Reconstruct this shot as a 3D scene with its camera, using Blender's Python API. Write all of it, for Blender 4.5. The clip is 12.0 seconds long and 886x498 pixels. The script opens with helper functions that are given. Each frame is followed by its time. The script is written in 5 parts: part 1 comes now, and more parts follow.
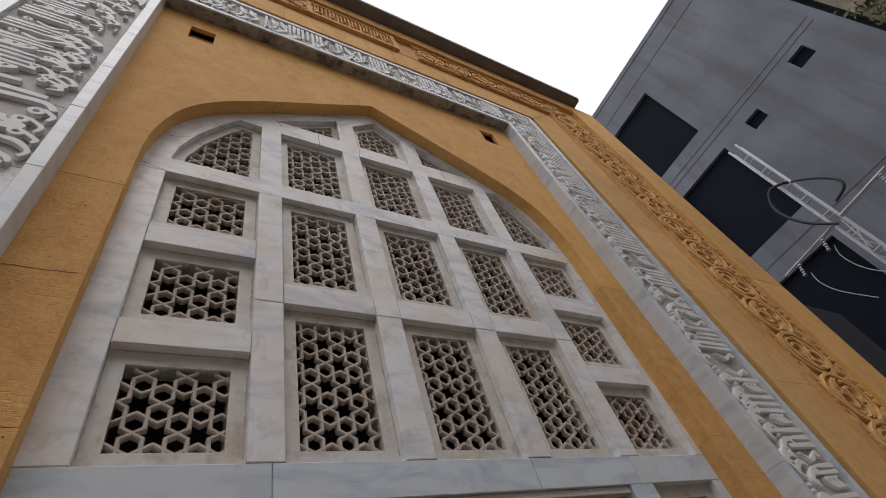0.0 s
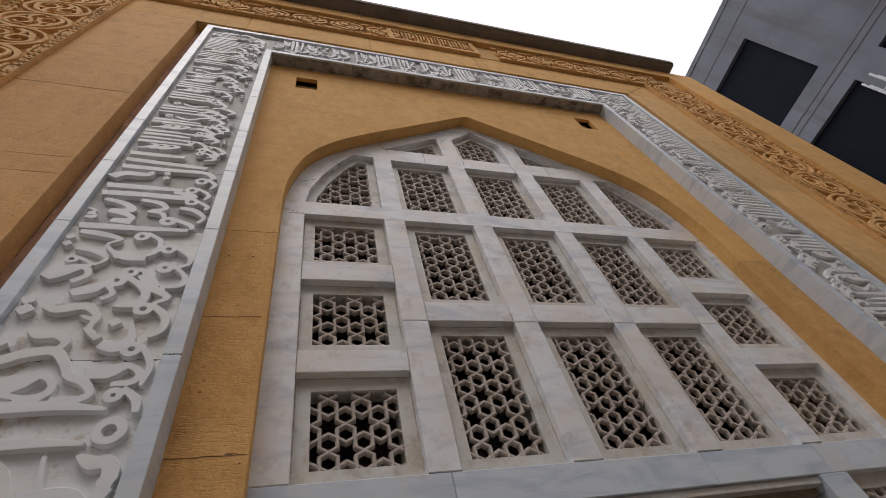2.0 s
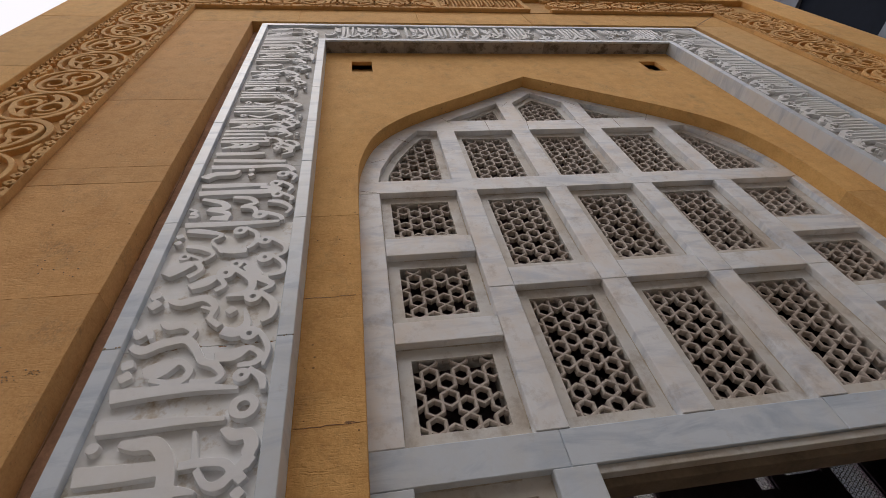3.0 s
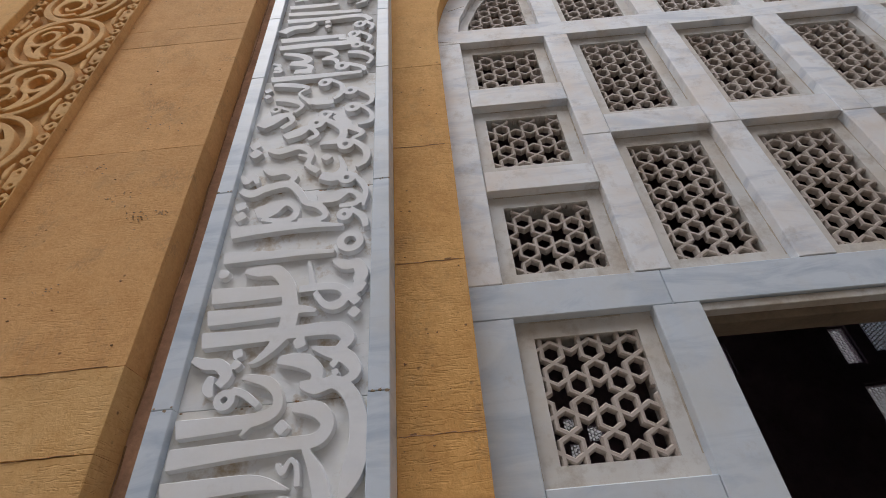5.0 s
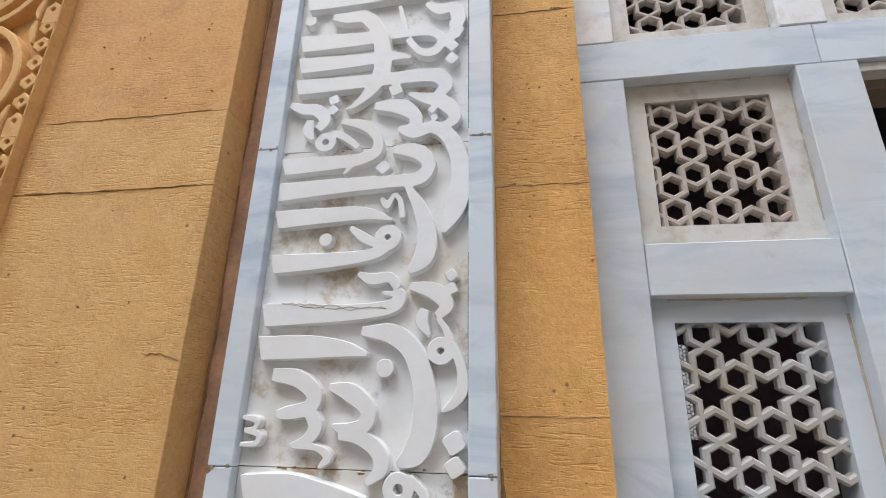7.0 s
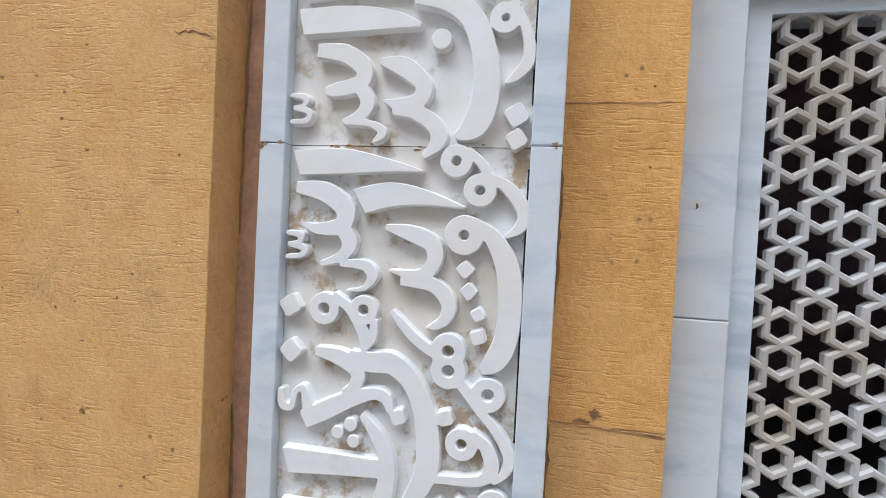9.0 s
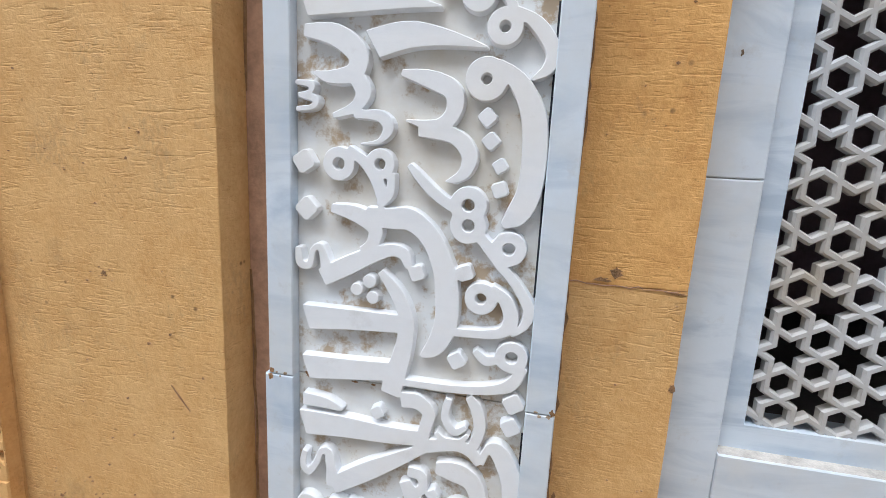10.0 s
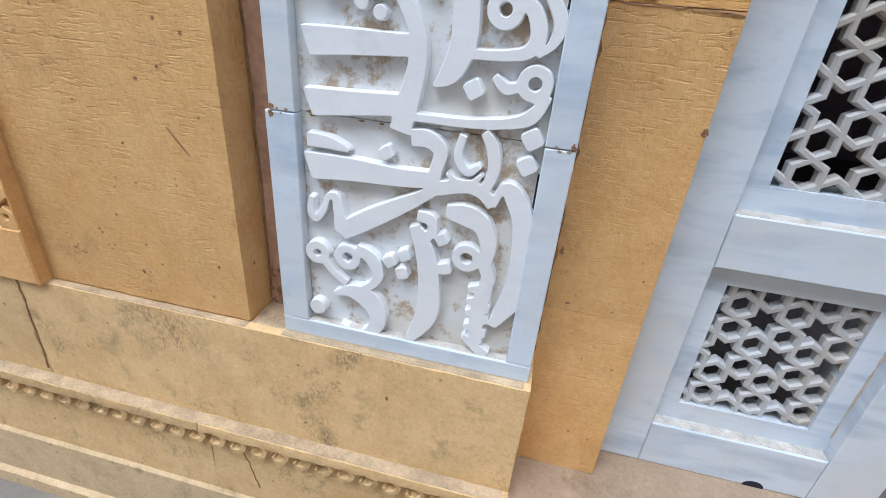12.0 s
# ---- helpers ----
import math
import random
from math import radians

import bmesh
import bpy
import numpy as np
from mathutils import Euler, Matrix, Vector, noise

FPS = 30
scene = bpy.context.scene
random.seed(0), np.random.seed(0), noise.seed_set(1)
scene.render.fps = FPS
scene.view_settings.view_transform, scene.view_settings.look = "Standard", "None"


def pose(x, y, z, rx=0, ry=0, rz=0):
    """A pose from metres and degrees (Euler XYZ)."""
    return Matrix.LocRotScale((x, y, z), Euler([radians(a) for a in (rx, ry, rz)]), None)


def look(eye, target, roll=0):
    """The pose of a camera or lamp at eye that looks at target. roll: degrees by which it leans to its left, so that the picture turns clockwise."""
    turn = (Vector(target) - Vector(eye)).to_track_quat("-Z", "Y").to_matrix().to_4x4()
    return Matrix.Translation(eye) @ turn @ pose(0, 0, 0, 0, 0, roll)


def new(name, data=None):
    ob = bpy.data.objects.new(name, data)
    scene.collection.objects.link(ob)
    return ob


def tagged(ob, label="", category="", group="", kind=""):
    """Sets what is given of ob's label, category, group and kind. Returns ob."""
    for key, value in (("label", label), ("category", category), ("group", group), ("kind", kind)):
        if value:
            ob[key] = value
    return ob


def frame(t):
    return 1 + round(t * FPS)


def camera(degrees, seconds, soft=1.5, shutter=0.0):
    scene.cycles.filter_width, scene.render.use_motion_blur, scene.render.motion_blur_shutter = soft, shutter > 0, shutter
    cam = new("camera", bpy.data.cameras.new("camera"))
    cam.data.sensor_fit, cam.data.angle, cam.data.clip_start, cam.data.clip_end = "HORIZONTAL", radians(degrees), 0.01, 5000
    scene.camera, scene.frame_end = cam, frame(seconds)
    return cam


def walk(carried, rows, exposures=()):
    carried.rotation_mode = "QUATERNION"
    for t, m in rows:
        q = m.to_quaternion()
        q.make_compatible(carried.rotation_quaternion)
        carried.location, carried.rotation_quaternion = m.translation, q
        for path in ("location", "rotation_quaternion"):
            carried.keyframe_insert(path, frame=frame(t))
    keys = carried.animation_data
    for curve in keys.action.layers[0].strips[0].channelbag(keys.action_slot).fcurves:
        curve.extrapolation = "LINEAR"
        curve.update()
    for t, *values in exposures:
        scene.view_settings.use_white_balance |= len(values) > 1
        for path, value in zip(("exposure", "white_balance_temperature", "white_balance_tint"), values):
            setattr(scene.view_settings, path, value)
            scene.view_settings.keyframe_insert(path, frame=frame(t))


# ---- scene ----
cam = camera(85.5, 12.0, 0.6)
PATH = [
    (0, (-0.015, 0.002, 1.686), (0.909, 1.003, 3.15), -21.9),
    (0.5, (-0.035, -0.003, 1.69), (0.832, 1.027, 3.169), -21.6),
    (1, (-0.074, -0.003, 1.698), (0.701, 1.053, 3.21), -20.5),
    (1.5, (-0.119, -0.01, 1.7), (0.55, 1.084, 3.234), -19.4),
    (2, (-0.166, -0.015, 1.706), (0.393, 1.119, 3.255), -17.7),
    (2.5, (-0.212, -0.005, 1.708), (0.218, 1.187, 3.255), -15.3),
    (3, (-0.241, 0.009, 1.702), (0.063, 1.266, 3.226), -13.9),
    (3.2, (-0.253, 0.019, 1.696), (0.01, 1.306, 3.204), -13.1),
    (4.8, (-0.327, 0.122, 1.641), (-0.312, 1.675, 2.902), -5.8),
    (5, (-0.338, 0.137, 1.634), (-0.345, 1.718, 2.859), -5.2),
    (5.5, (-0.36, 0.171, 1.61), (-0.433, 1.816, 2.745), -3.7),
    (6, (-0.391, 0.21, 1.573), (-0.526, 1.946, 2.557), -2.0),
    (6.5, (-0.414, 0.241, 1.535), (-0.627, 2.04, 2.382), 0.1),
    (7, (-0.447, 0.277, 1.483), (-0.754, 2.146, 2.126), 1.1),
    (7.2, (-0.454, 0.289, 1.462), (-0.79, 2.168, 2.059), 0.7),
    (8.8, (-0.52, 0.369, 1.243), (-0.896, 2.332, 1.3), 2.7),
    (9, (-0.527, 0.378, 1.214), (-0.911, 2.34, 1.167), 2.9),
    (9.5, (-0.533, 0.389, 1.162), (-0.937, 2.338, 0.958), 3.0),
    (10, (-0.542, 0.4, 1.093), (-0.945, 2.322, 0.716), 2.9),
    (10.5, (-0.54, 0.406, 1.031), (-0.925, 2.291, 0.486), 3.6),
    (11, (-0.542, 0.401, 0.971), (-0.918, 2.233, 0.262), 4.1),
    (11.5, (-0.544, 0.395, 0.897), (-0.903, 2.17, 0.047), 4.7),
    (12, (-0.546, 0.398, 0.866), (-0.884, 2.132, -0.072), 5.0),
]
walk(cam, [(t, look(eye, target, roll)) for t, eye, target, roll in PATH],
     [(0, -0.49, 6600, 13), (3.2, -0.5, 6800, 15), (4.8, -0.12, 6400, 13), (5.5, 0.03, 6200, 12), (6.0, 0.30, 6200, 11), (6.5, 0.38, 6250, 11), (7.0, 0.70, 6200, 10),
      (8.8, 0.83, 5950, 9), (10.5, 0.88, 5800, 8), (12.0, 0.85, 5550, 8)])

# ---- world, sun, exposure ----
world = bpy.data.worlds.new("overcast_sky")
scene.world = world
world.use_nodes = True
wn, wl = world.node_tree.nodes, world.node_tree.links
sky = wn.new("ShaderNodeTexSky")
sky.sky_type, sky.sun_disc = "NISHITA", False
sky.sun_elevation, sky.sun_rotation = radians(62), radians(150)
sky.air_density, sky.dust_density, sky.ozone_density = 1.0, 4.0, 1.0
veil = wn.new("ShaderNodeMixRGB")
veil.inputs[0].default_value = 0.8
veil.inputs[2].default_value = (10.8, 11.0, 11.5, 1)
wl.new(sky.outputs[0], veil.inputs[1])
wl.new(veil.outputs[0], wn["Background"].inputs[0])
wn["Background"].inputs[1].default_value = 0.15
sun = new("sun", bpy.data.lights.new("sun", "SUN"))
sun.data.energy, sun.data.angle, sun.data.color = 0.9, radians(25), (1.0, 0.96, 0.9)
sun.matrix_world = look((-3.0, -5.2, 11.0), (0, 0, 0))


# ---- materials ----
def material(name, rough=0.7):
    m = bpy.data.materials.new(name)
    m.use_nodes = True
    b = m.node_tree.nodes["Principled BSDF"]
    b.inputs["Roughness"].default_value = rough
    return m, m.node_tree.nodes, m.node_tree.links, b


def coords(n, l, scale=(1, 1, 1)):
    tc, mp = n.new("ShaderNodeTexCoord"), n.new("ShaderNodeMapping")
    mp.inputs["Scale"].default_value = scale
    l.new(tc.outputs["Object"], mp.inputs[0])
    return mp.outputs[0]


def noise_tex(n, l, vec, scale, detail=4.0, rough=0.55, distort=0.0):
    t = n.new("ShaderNodeTexNoise")
    t.inputs["Scale"].default_value, t.inputs["Detail"].default_value = scale, detail
    t.inputs["Roughness"].default_value, t.inputs["Distortion"].default_value = rough, distort
    l.new(vec, t.inputs["Vector"])
    return t.outputs[0]


def ramp(n, l, fac, lo, hi, a=(0, 0, 0), b=(1, 1, 1)):
    r = n.new("ShaderNodeValToRGB")
    r.color_ramp.elements[0].position, r.color_ramp.elements[1].position = lo, hi
    r.color_ramp.elements[0].color, r.color_ramp.elements[1].color = (*a, 1), (*b, 1)
    l.new(fac, r.inputs[0])
    return r.outputs[0]


def blend(n, l, fac, a, b, how="MIX"):
    m = n.new("ShaderNodeMixRGB")
    m.blend_type = how
    for i, v in ((0, fac), (1, a), (2, b)):
        if isinstance(v, (int, float)):
            m.inputs[i].default_value = v
        elif isinstance(v, tuple):
            m.inputs[i].default_value = (*v, 1)
        else:
            l.new(v, m.inputs[i])
    return m.outputs[0]


def bump(n, l, b, parts):
    last = None
    for height, strength, dist in parts:
        k = n.new("ShaderNodeBump")
        k.inputs["Strength"].default_value, k.inputs["Distance"].default_value = strength, dist
        l.new(height, k.inputs["Height"])
        if last:
            l.new(last, k.inputs["Normal"])
        last = k.outputs[0]
    l.new(last, b.inputs["Normal"])


def random_of(n):
    return n.new("ShaderNodeObjectInfo").outputs["Random"]


def spots(n, l, vec, scale, radius):
    v = n.new("ShaderNodeTexVoronoi")
    v.inputs["Scale"].default_value = scale
    l.new(vec, v.inputs["Vector"])
    return ramp(n, l, v.outputs["Distance"], radius * 0.4, radius, (1, 1, 1), (0, 0, 0))


def yellow_stone(name, base, dark, pale, chisel=0.5, grime=0.35, patches=5.5, soot=0.3):
    """Ochre-painted sandstone: level tooling marks, pits, blotches and run-off stains."""
    m, n, l, b = material(name, 0.85)
    v = coords(n, l)
    blot = noise_tex(n, l, v, 2.3, 5, 0.6)
    mid = noise_tex(n, l, v, 14, 5, 0.65)
    fine = noise_tex(n, l, v, 90, 4, 0.7)
    c = blend(n, l, ramp(n, l, blot, 0.35, 0.7), base, pale)
    rust = noise_tex(n, l, v, 3.7, 6, 0.68, 0.4)
    c = blend(n, l, blend(n, l, 1.0, ramp(n, l, rust, 0.48, 0.66), (0.8,) * 3, "MULTIPLY"), c, dark)
    c = blend(n, l, 0.5, c, ramp(n, l, mid, 0.32, 0.68, dark, pale))
    c = blend(n, l, 0.30, c, ramp(n, l, fine, 0.36, 0.64, dark, pale))
    tool = noise_tex(n, l, coords(n, l, (24, 24, 165)), 1.0, 2.5, 0.55, 0.5)
    tool = ramp(n, l, tool, 0.32, 0.47)
    worn = ramp(n, l, noise_tex(n, l, v, 5.0, 4, 0.6), 0.40, 0.62, (0.08,) * 3)
    tool = blend(n, l, worn, (1, 1, 1), tool)
    nick = ramp(n, l, tool, 0.0, 0.8, (1, 1, 1), (0, 0, 0))
    c = blend(n, l, blend(n, l, 1.0, nick, (0.16 * chisel,) * 3, "MULTIPLY"), c, dark)
    runs = noise_tex(n, l, coords(n, l, (9, 9, 0.9)), 1.0, 4, 0.6)
    patch = noise_tex(n, l, v, patches, 6, 0.72)
    stain = blend(n, l, 1.0, ramp(n, l, patch, 0.52, 0.72), ramp(n, l, runs, 0.42, 0.66), "MULTIPLY")
    c = blend(n, l, blend(n, l, 1.0, stain, (grime,) * 3, "MULTIPLY"), c, (0.17, 0.11, 0.055))
    blotch = noise_tex(n, l, coords(n, l, (6.5, 6.5, 5.0)), 1.0, 7, 0.7, 0.3)
    grit = noise_tex(n, l, coords(n, l, (130, 130, 75)), 1.0, 3, 0.6)
    smut = blend(n, l, 1.0, ramp(n, l, blotch, 0.54, 0.70), ramp(n, l, grit, 0.40, 0.58), "MULTIPLY")
    c = blend(n, l, blend(n, l, 1.0, smut, (soot,) * 3, "MULTIPLY"), c, (0.17, 0.115, 0.065))
    pits = spots(n, l, v, 21, 0.12)
    hole = blend(n, l, 1.0, pits, ramp(n, l, noise_tex(n, l, v, 6, 3), 0.53, 0.60), "MULTIPLY")
    specks = blend(n, l, 1.0, spots(n, l, v, 75, 0.16), ramp(n, l, noise_tex(n, l, v, 3.3, 3), 0.46, 0.6), "MULTIPLY")
    c = blend(n, l, blend(n, l, 1.0, hole, (0.75,) * 3, "MULTIPLY"), c, (0.12, 0.055, 0.02))
    c = blend(n, l, blend(n, l, 1.0, specks, (0.5,) * 3, "MULTIPLY"), c, (0.16, 0.08, 0.03))
    shade = n.new("ShaderNodeMapRange")
    shade.inputs[3].default_value, shade.inputs[4].default_value = 0.90, 1.06
    l.new(random_of(n), shade.inputs[0])
    c = blend(n, l, 1.0, c, shade.outputs[0], "MULTIPLY")
    l.new(c, b.inputs["Base Color"])
    bump(n, l, b, [(tool, min(1.0, chisel), 0.0028), (mid, 0.45, 0.007), (fine, 0.5, 0.003), (hole, -1.0, 0.008), (specks, -0.4, 0.002)])
    return m


def marble(name, base, vein, warm, rough=0.38, dirt=0.25, veins=0.6, reach=(0.6, 0.78), soil=(0.30, 0.23, 0.16)):
    """White marble: soft slanting blue-grey veins, warm water stains, fine dirt."""
    m, n, l, b = material(name, rough)
    v = coords(n, l)
    shift = n.new("ShaderNodeVectorMath")
    shift.operation = "ADD"
    off = n.new("ShaderNodeVectorMath")
    off.operation = "SCALE"
    off.inputs[0].default_value = (7.3, 3.1, 5.7)
    l.new(random_of(n), off.inputs["Scale"])
    l.new(v, shift.inputs[0])
    l.new(off.outputs[0], shift.inputs[1])
    s = shift.outputs[0]
    mp = n.new("ShaderNodeMapping")
    mp.inputs["Rotation"].default_value = (0, radians(38), 0)
    mp.inputs["Scale"].default_value = (1.3, 1.3, 5.5)
    l.new(s, mp.inputs[0])
    streak = noise_tex(n, l, mp.outputs[0], 1.6, 6, 0.6, 1.2)
    vn = blend(n, l, 1.0, ramp(n, l, streak, 0.47, 0.64), (veins,) * 3, "MULTIPLY")
    cloud = noise_tex(n, l, s, 3.5, 6, 0.62)
    c = blend(n, l, vn, base, vein)
    c = blend(n, l, ramp(n, l, cloud, 0.43, 0.70), c, warm)
    fine = noise_tex(n, l, v, 60, 4, 0.7)
    spot = noise_tex(n, l, v, 11, 6, 0.72)
    d = blend(n, l, 1.0, ramp(n, l, spot, *reach), (dirt,) * 3, "MULTIPLY")
    c = blend(n, l, d, c, soil)
    c = blend(n, l, 0.06, c, fine, "MULTIPLY")
    l.new(c, b.inputs["Base Color"])
    bump(n, l, b, [(fine, 0.12, 0.002), (cloud, 0.1, 0.01)])
    return m


def plain(name, colour, rough=0.7, metal=0.0, spread=0.25, scale=6.0, relief=0.2):
    """One colour broken up by two sizes of noise."""
    m, n, l, b = material(name, rough)
    b.inputs["Metallic"].default_value = metal
    v = coords(n, l)
    big, small = noise_tex(n, l, v, scale, 5, 0.6), noise_tex(n, l, v, scale * 9, 4, 0.6)
    lo, hi = tuple(k * (1 - spread) for k in colour), tuple(min(1, k * (1 + spread)) for k in colour)
    c = blend(n, l, 0.35, ramp(n, l, big, 0.3, 0.7, lo, hi), ramp(n, l, small, 0.3, 0.7, lo, hi))
    l.new(c, b.inputs["Base Color"])
    bump(n, l, b, [(small, relief, 0.004)])
    return m


STONE = yellow_stone("ochre_painted_sandstone", (0.76, 0.405, 0.118), (0.54, 0.262, 0.068), (0.81, 0.49, 0.185), 0.6, 0.4, 9.0)
TAN = yellow_stone("tanned_ochre_sandstone", (0.71, 0.378, 0.13), (0.53, 0.262, 0.08), (0.765, 0.455, 0.19), 0.4, 0.4, 7.0, 0.4)
PALE = yellow_stone("pale_ochre_sandstone", (0.79, 0.465, 0.168), (0.60, 0.315, 0.095), (0.82, 0.535, 0.235), 0.6, 0.3, 9.0)
SMOOTH = yellow_stone("ochre_sandstone_smooth", (0.79, 0.435, 0.125), (0.60, 0.30, 0.085), (0.83, 0.51, 0.19), 0.15, 0.45)
PLINTH = yellow_stone("weathered_plinth_sandstone", (0.75, 0.50, 0.225), (0.54, 0.34, 0.145), (0.80, 0.585, 0.305), 0.25, 0.8, 13.0, 0.85)
CARVED = yellow_stone("carved_ochre_sandstone", (0.75, 0.43, 0.155), (0.57, 0.30, 0.095), (0.80, 0.50, 0.21), 0.1, 0.3)
HOLLOW = yellow_stone("carved_ground_sandstone", (0.72, 0.41, 0.145), (0.56, 0.295, 0.09), (0.76, 0.46, 0.185), 0.1, 0.6)
MARBLE = marble("white_marble", (0.675, 0.75, 0.835), (0.45, 0.54, 0.65), (0.665, 0.695, 0.715), 0.36, 0.3, 0.85)
LETTER = marble("raised_letter_marble", (0.825, 0.845, 0.87), (0.68, 0.72, 0.77), (0.80, 0.79, 0.77), 0.55, 0.2, 0.4)
FIELD = marble("soiled_marble_ground", (0.83, 0.85, 0.865), (0.62, 0.665, 0.71), (0.72, 0.685, 0.61), 0.5, 0.9, 0.4, (0.52, 0.68), (0.42, 0.32, 0.20))
# grey base holds the shade between the far letters; brown spots are dirt
FIELD_HIGH = marble("shaded_marble_ground", (0.50, 0.505, 0.505), (0.40, 0.41, 0.42), (0.44, 0.41, 0.37), 0.6, 0.7, 0.4, (0.5, 0.68), (0.30, 0.25, 0.18))
FIELD_LOW = marble("brown_stained_marble_ground", (0.78, 0.80, 0.81), (0.62, 0.66, 0.70), (0.66, 0.60, 0.49), 0.5, 0.9, 0.4, (0.515, 0.60), (0.42, 0.31, 0.19))
# dark streaks, and a grey base that also holds the underside's shade
SOFFIT = marble("shaded_streaked_marble", (0.46, 0.44, 0.42), (0.20, 0.19, 0.18), (0.36, 0.32, 0.28), 0.7, 0.9, 0.95, (0.48, 0.62), (0.12, 0.10, 0.085))
JALI = marble("lattice_marble", (0.53, 0.545, 0.56), (0.46, 0.48, 0.51), (0.42, 0.38, 0.32), 0.5, 0.5, 0.3)
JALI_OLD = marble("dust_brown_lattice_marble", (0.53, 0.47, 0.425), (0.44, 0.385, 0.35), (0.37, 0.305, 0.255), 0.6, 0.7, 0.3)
SPALL = plain("brown_spalled_stone", (0.30, 0.17, 0.08), 0.95, 0, 0.5, 40, 0.8)
DUST = plain("settled_brown_dust", (0.46, 0.345, 0.215), 0.95, 0, 0.45, 18, 0.5)
OLD_GRIME = plain("old_brown_grime", (0.50, 0.44, 0.36), 0.9, 0, 0.3, 40, 0.4)
DULLING_DUST = plain("dulling_grey_dust", (0.52, 0.49, 0.45), 0.9, 0, 0.4, 25, 0.4)
DRIED = plain("dried_brown_dirt", (0.34, 0.265, 0.185), 0.95, 0, 0.35, 50, 0.6)
OLD_BRICK = plain("old_brown_brickwork", (0.24, 0.20, 0.15), 0.9, 0, 0.5, 1.5, 0.4)
MORTAR = plain("pink_mortar", (0.47, 0.285, 0.185), 0.95, 0, 0.4, 9, 0.6)
JOINT = plain("dirty_joint", (0.17, 0.12, 0.08), 0.95, 0, 0.4, 30, 0.4)
PLINTH_LOW = yellow_stone("grey_weathered_base_stone", (0.62, 0.45, 0.245), (0.43, 0.30, 0.155), (0.68, 0.53, 0.33), 0.25, 0.9, 13.0, 0.6)
BACKDROP = plain("dim_backdrop_grey", (0.45, 0.44, 0.43), 0.9, 0, 0.1, 2, 0.2)
THRESHOLD = yellow_stone("streaked_step_stone", (0.42, 0.30, 0.195), (0.27, 0.19, 0.12), (0.50, 0.375, 0.26), 0.2, 0.9)
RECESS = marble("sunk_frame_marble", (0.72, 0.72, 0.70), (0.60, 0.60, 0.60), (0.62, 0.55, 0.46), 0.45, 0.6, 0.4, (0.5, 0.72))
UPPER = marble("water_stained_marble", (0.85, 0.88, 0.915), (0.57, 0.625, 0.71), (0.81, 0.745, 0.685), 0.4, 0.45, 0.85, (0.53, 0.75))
CORNICE = plain("grey_cement_cornice", (0.20, 0.17, 0.15), 0.9, 0, 0.3, 4, 0.4)


def streaked_cement(name, base, dark, stain):
    """Cement render with cloudy patches, trowel marks and long rain streaks."""
    m, n, l, b = material(name, 0.9)
    v = coords(n, l)
    cloud, fine = noise_tex(n, l, v, 0.55, 5, 0.6), noise_tex(n, l, v, 14, 4, 0.6)
    rain = noise_tex(n, l, coords(n, l, (1.4, 1.4, 0.16)), 1.0, 5, 0.62)
    c = ramp(n, l, cloud, 0.32, 0.68, dark, base)
    c = blend(n, l, ramp(n, l, rain, 0.50, 0.68, (0, 0, 0), (0.75,) * 3), c, stain)
    c = blend(n, l, 0.14, c, fine, "MULTIPLY")
    l.new(c, b.inputs["Base Color"])
    bump(n, l, b, [(fine, 0.25, 0.01), (cloud, 0.2, 0.03)])
    return m


CEMENT = streaked_cement("grey_cement_render", (0.195, 0.21, 0.245), (0.135, 0.148, 0.175), (0.115, 0.105, 0.10))
CEMENT_DARK = plain("dark_cement_line", (0.15, 0.15, 0.16), 0.9, 0, 0.2, 1.0, 0.2)
VOID = plain("near_black_fill", (0.012, 0.016, 0.027), 0.8, 0, 0.3, 2, 0.1)
OPENING_DARK = plain("near_black_opening", (0.008, 0.011, 0.018), 0.7, 0, 0.25, 0.8, 0.1)
OPENING_DARK.node_tree.nodes["Principled BSDF"].inputs["Specular IOR Level"].default_value = 0.08
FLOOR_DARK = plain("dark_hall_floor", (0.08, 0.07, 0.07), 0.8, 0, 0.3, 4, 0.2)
INSIDE = plain("gloom_toned_plaster", (0.27, 0.205, 0.25), 0.9, 0, 0.3, 3, 0.2)
LINTEL = plain("brown_stained_stone", (0.22, 0.17, 0.12), 0.8, 0, 0.35, 7, 0.3)
STEEL = plain("galvanised_steel", (0.44, 0.45, 0.47), 0.45, 0.4, 0.15, 9, 0.1)
PORCELAIN = plain("dirty_grey_porcelain", (0.30, 0.31, 0.32), 0.4, 0, 0.3, 30, 0.2)
RUBBER = plain("black_cable", (0.02, 0.02, 0.022), 0.5, 0, 0.2, 20, 0.1)
LEAF = plain("dusty_leaf", (0.10, 0.12, 0.045), 0.7, 0, 0.4, 12, 0.2)
PAVING = plain("grey_stone_paving", (0.22, 0.20, 0.17), 0.9, 0, 0.25, 2.5, 0.4)
PLASTER = plain("dull_plaster", (0.34, 0.30, 0.26), 0.9, 0, 0.25, 1.2, 0.2)
TIMBER = plain("weathered_brown_boards", (0.20, 0.15, 0.10), 0.85, 0, 0.4, 5, 0.4)


# ---- building blocks ----
def finish(name, bm, mat, parent=None, label="", smooth=False):
    bmesh.ops.recalc_face_normals(bm, faces=bm.faces)
    me = bpy.data.meshes.new(name)
    bm.to_mesh(me)
    bm.free()
    me.materials.append(mat)
    if smooth:
        for p in me.polygons:
            p.use_smooth = True
    ob = new(name, me)
    if parent:
        ob.parent = parent
    if label:
        ob["label"] = label
    return ob


def part(name, bm, mat, parent, label="", smooth=False):
    return finish(name, bm, mat, parent, label, smooth)


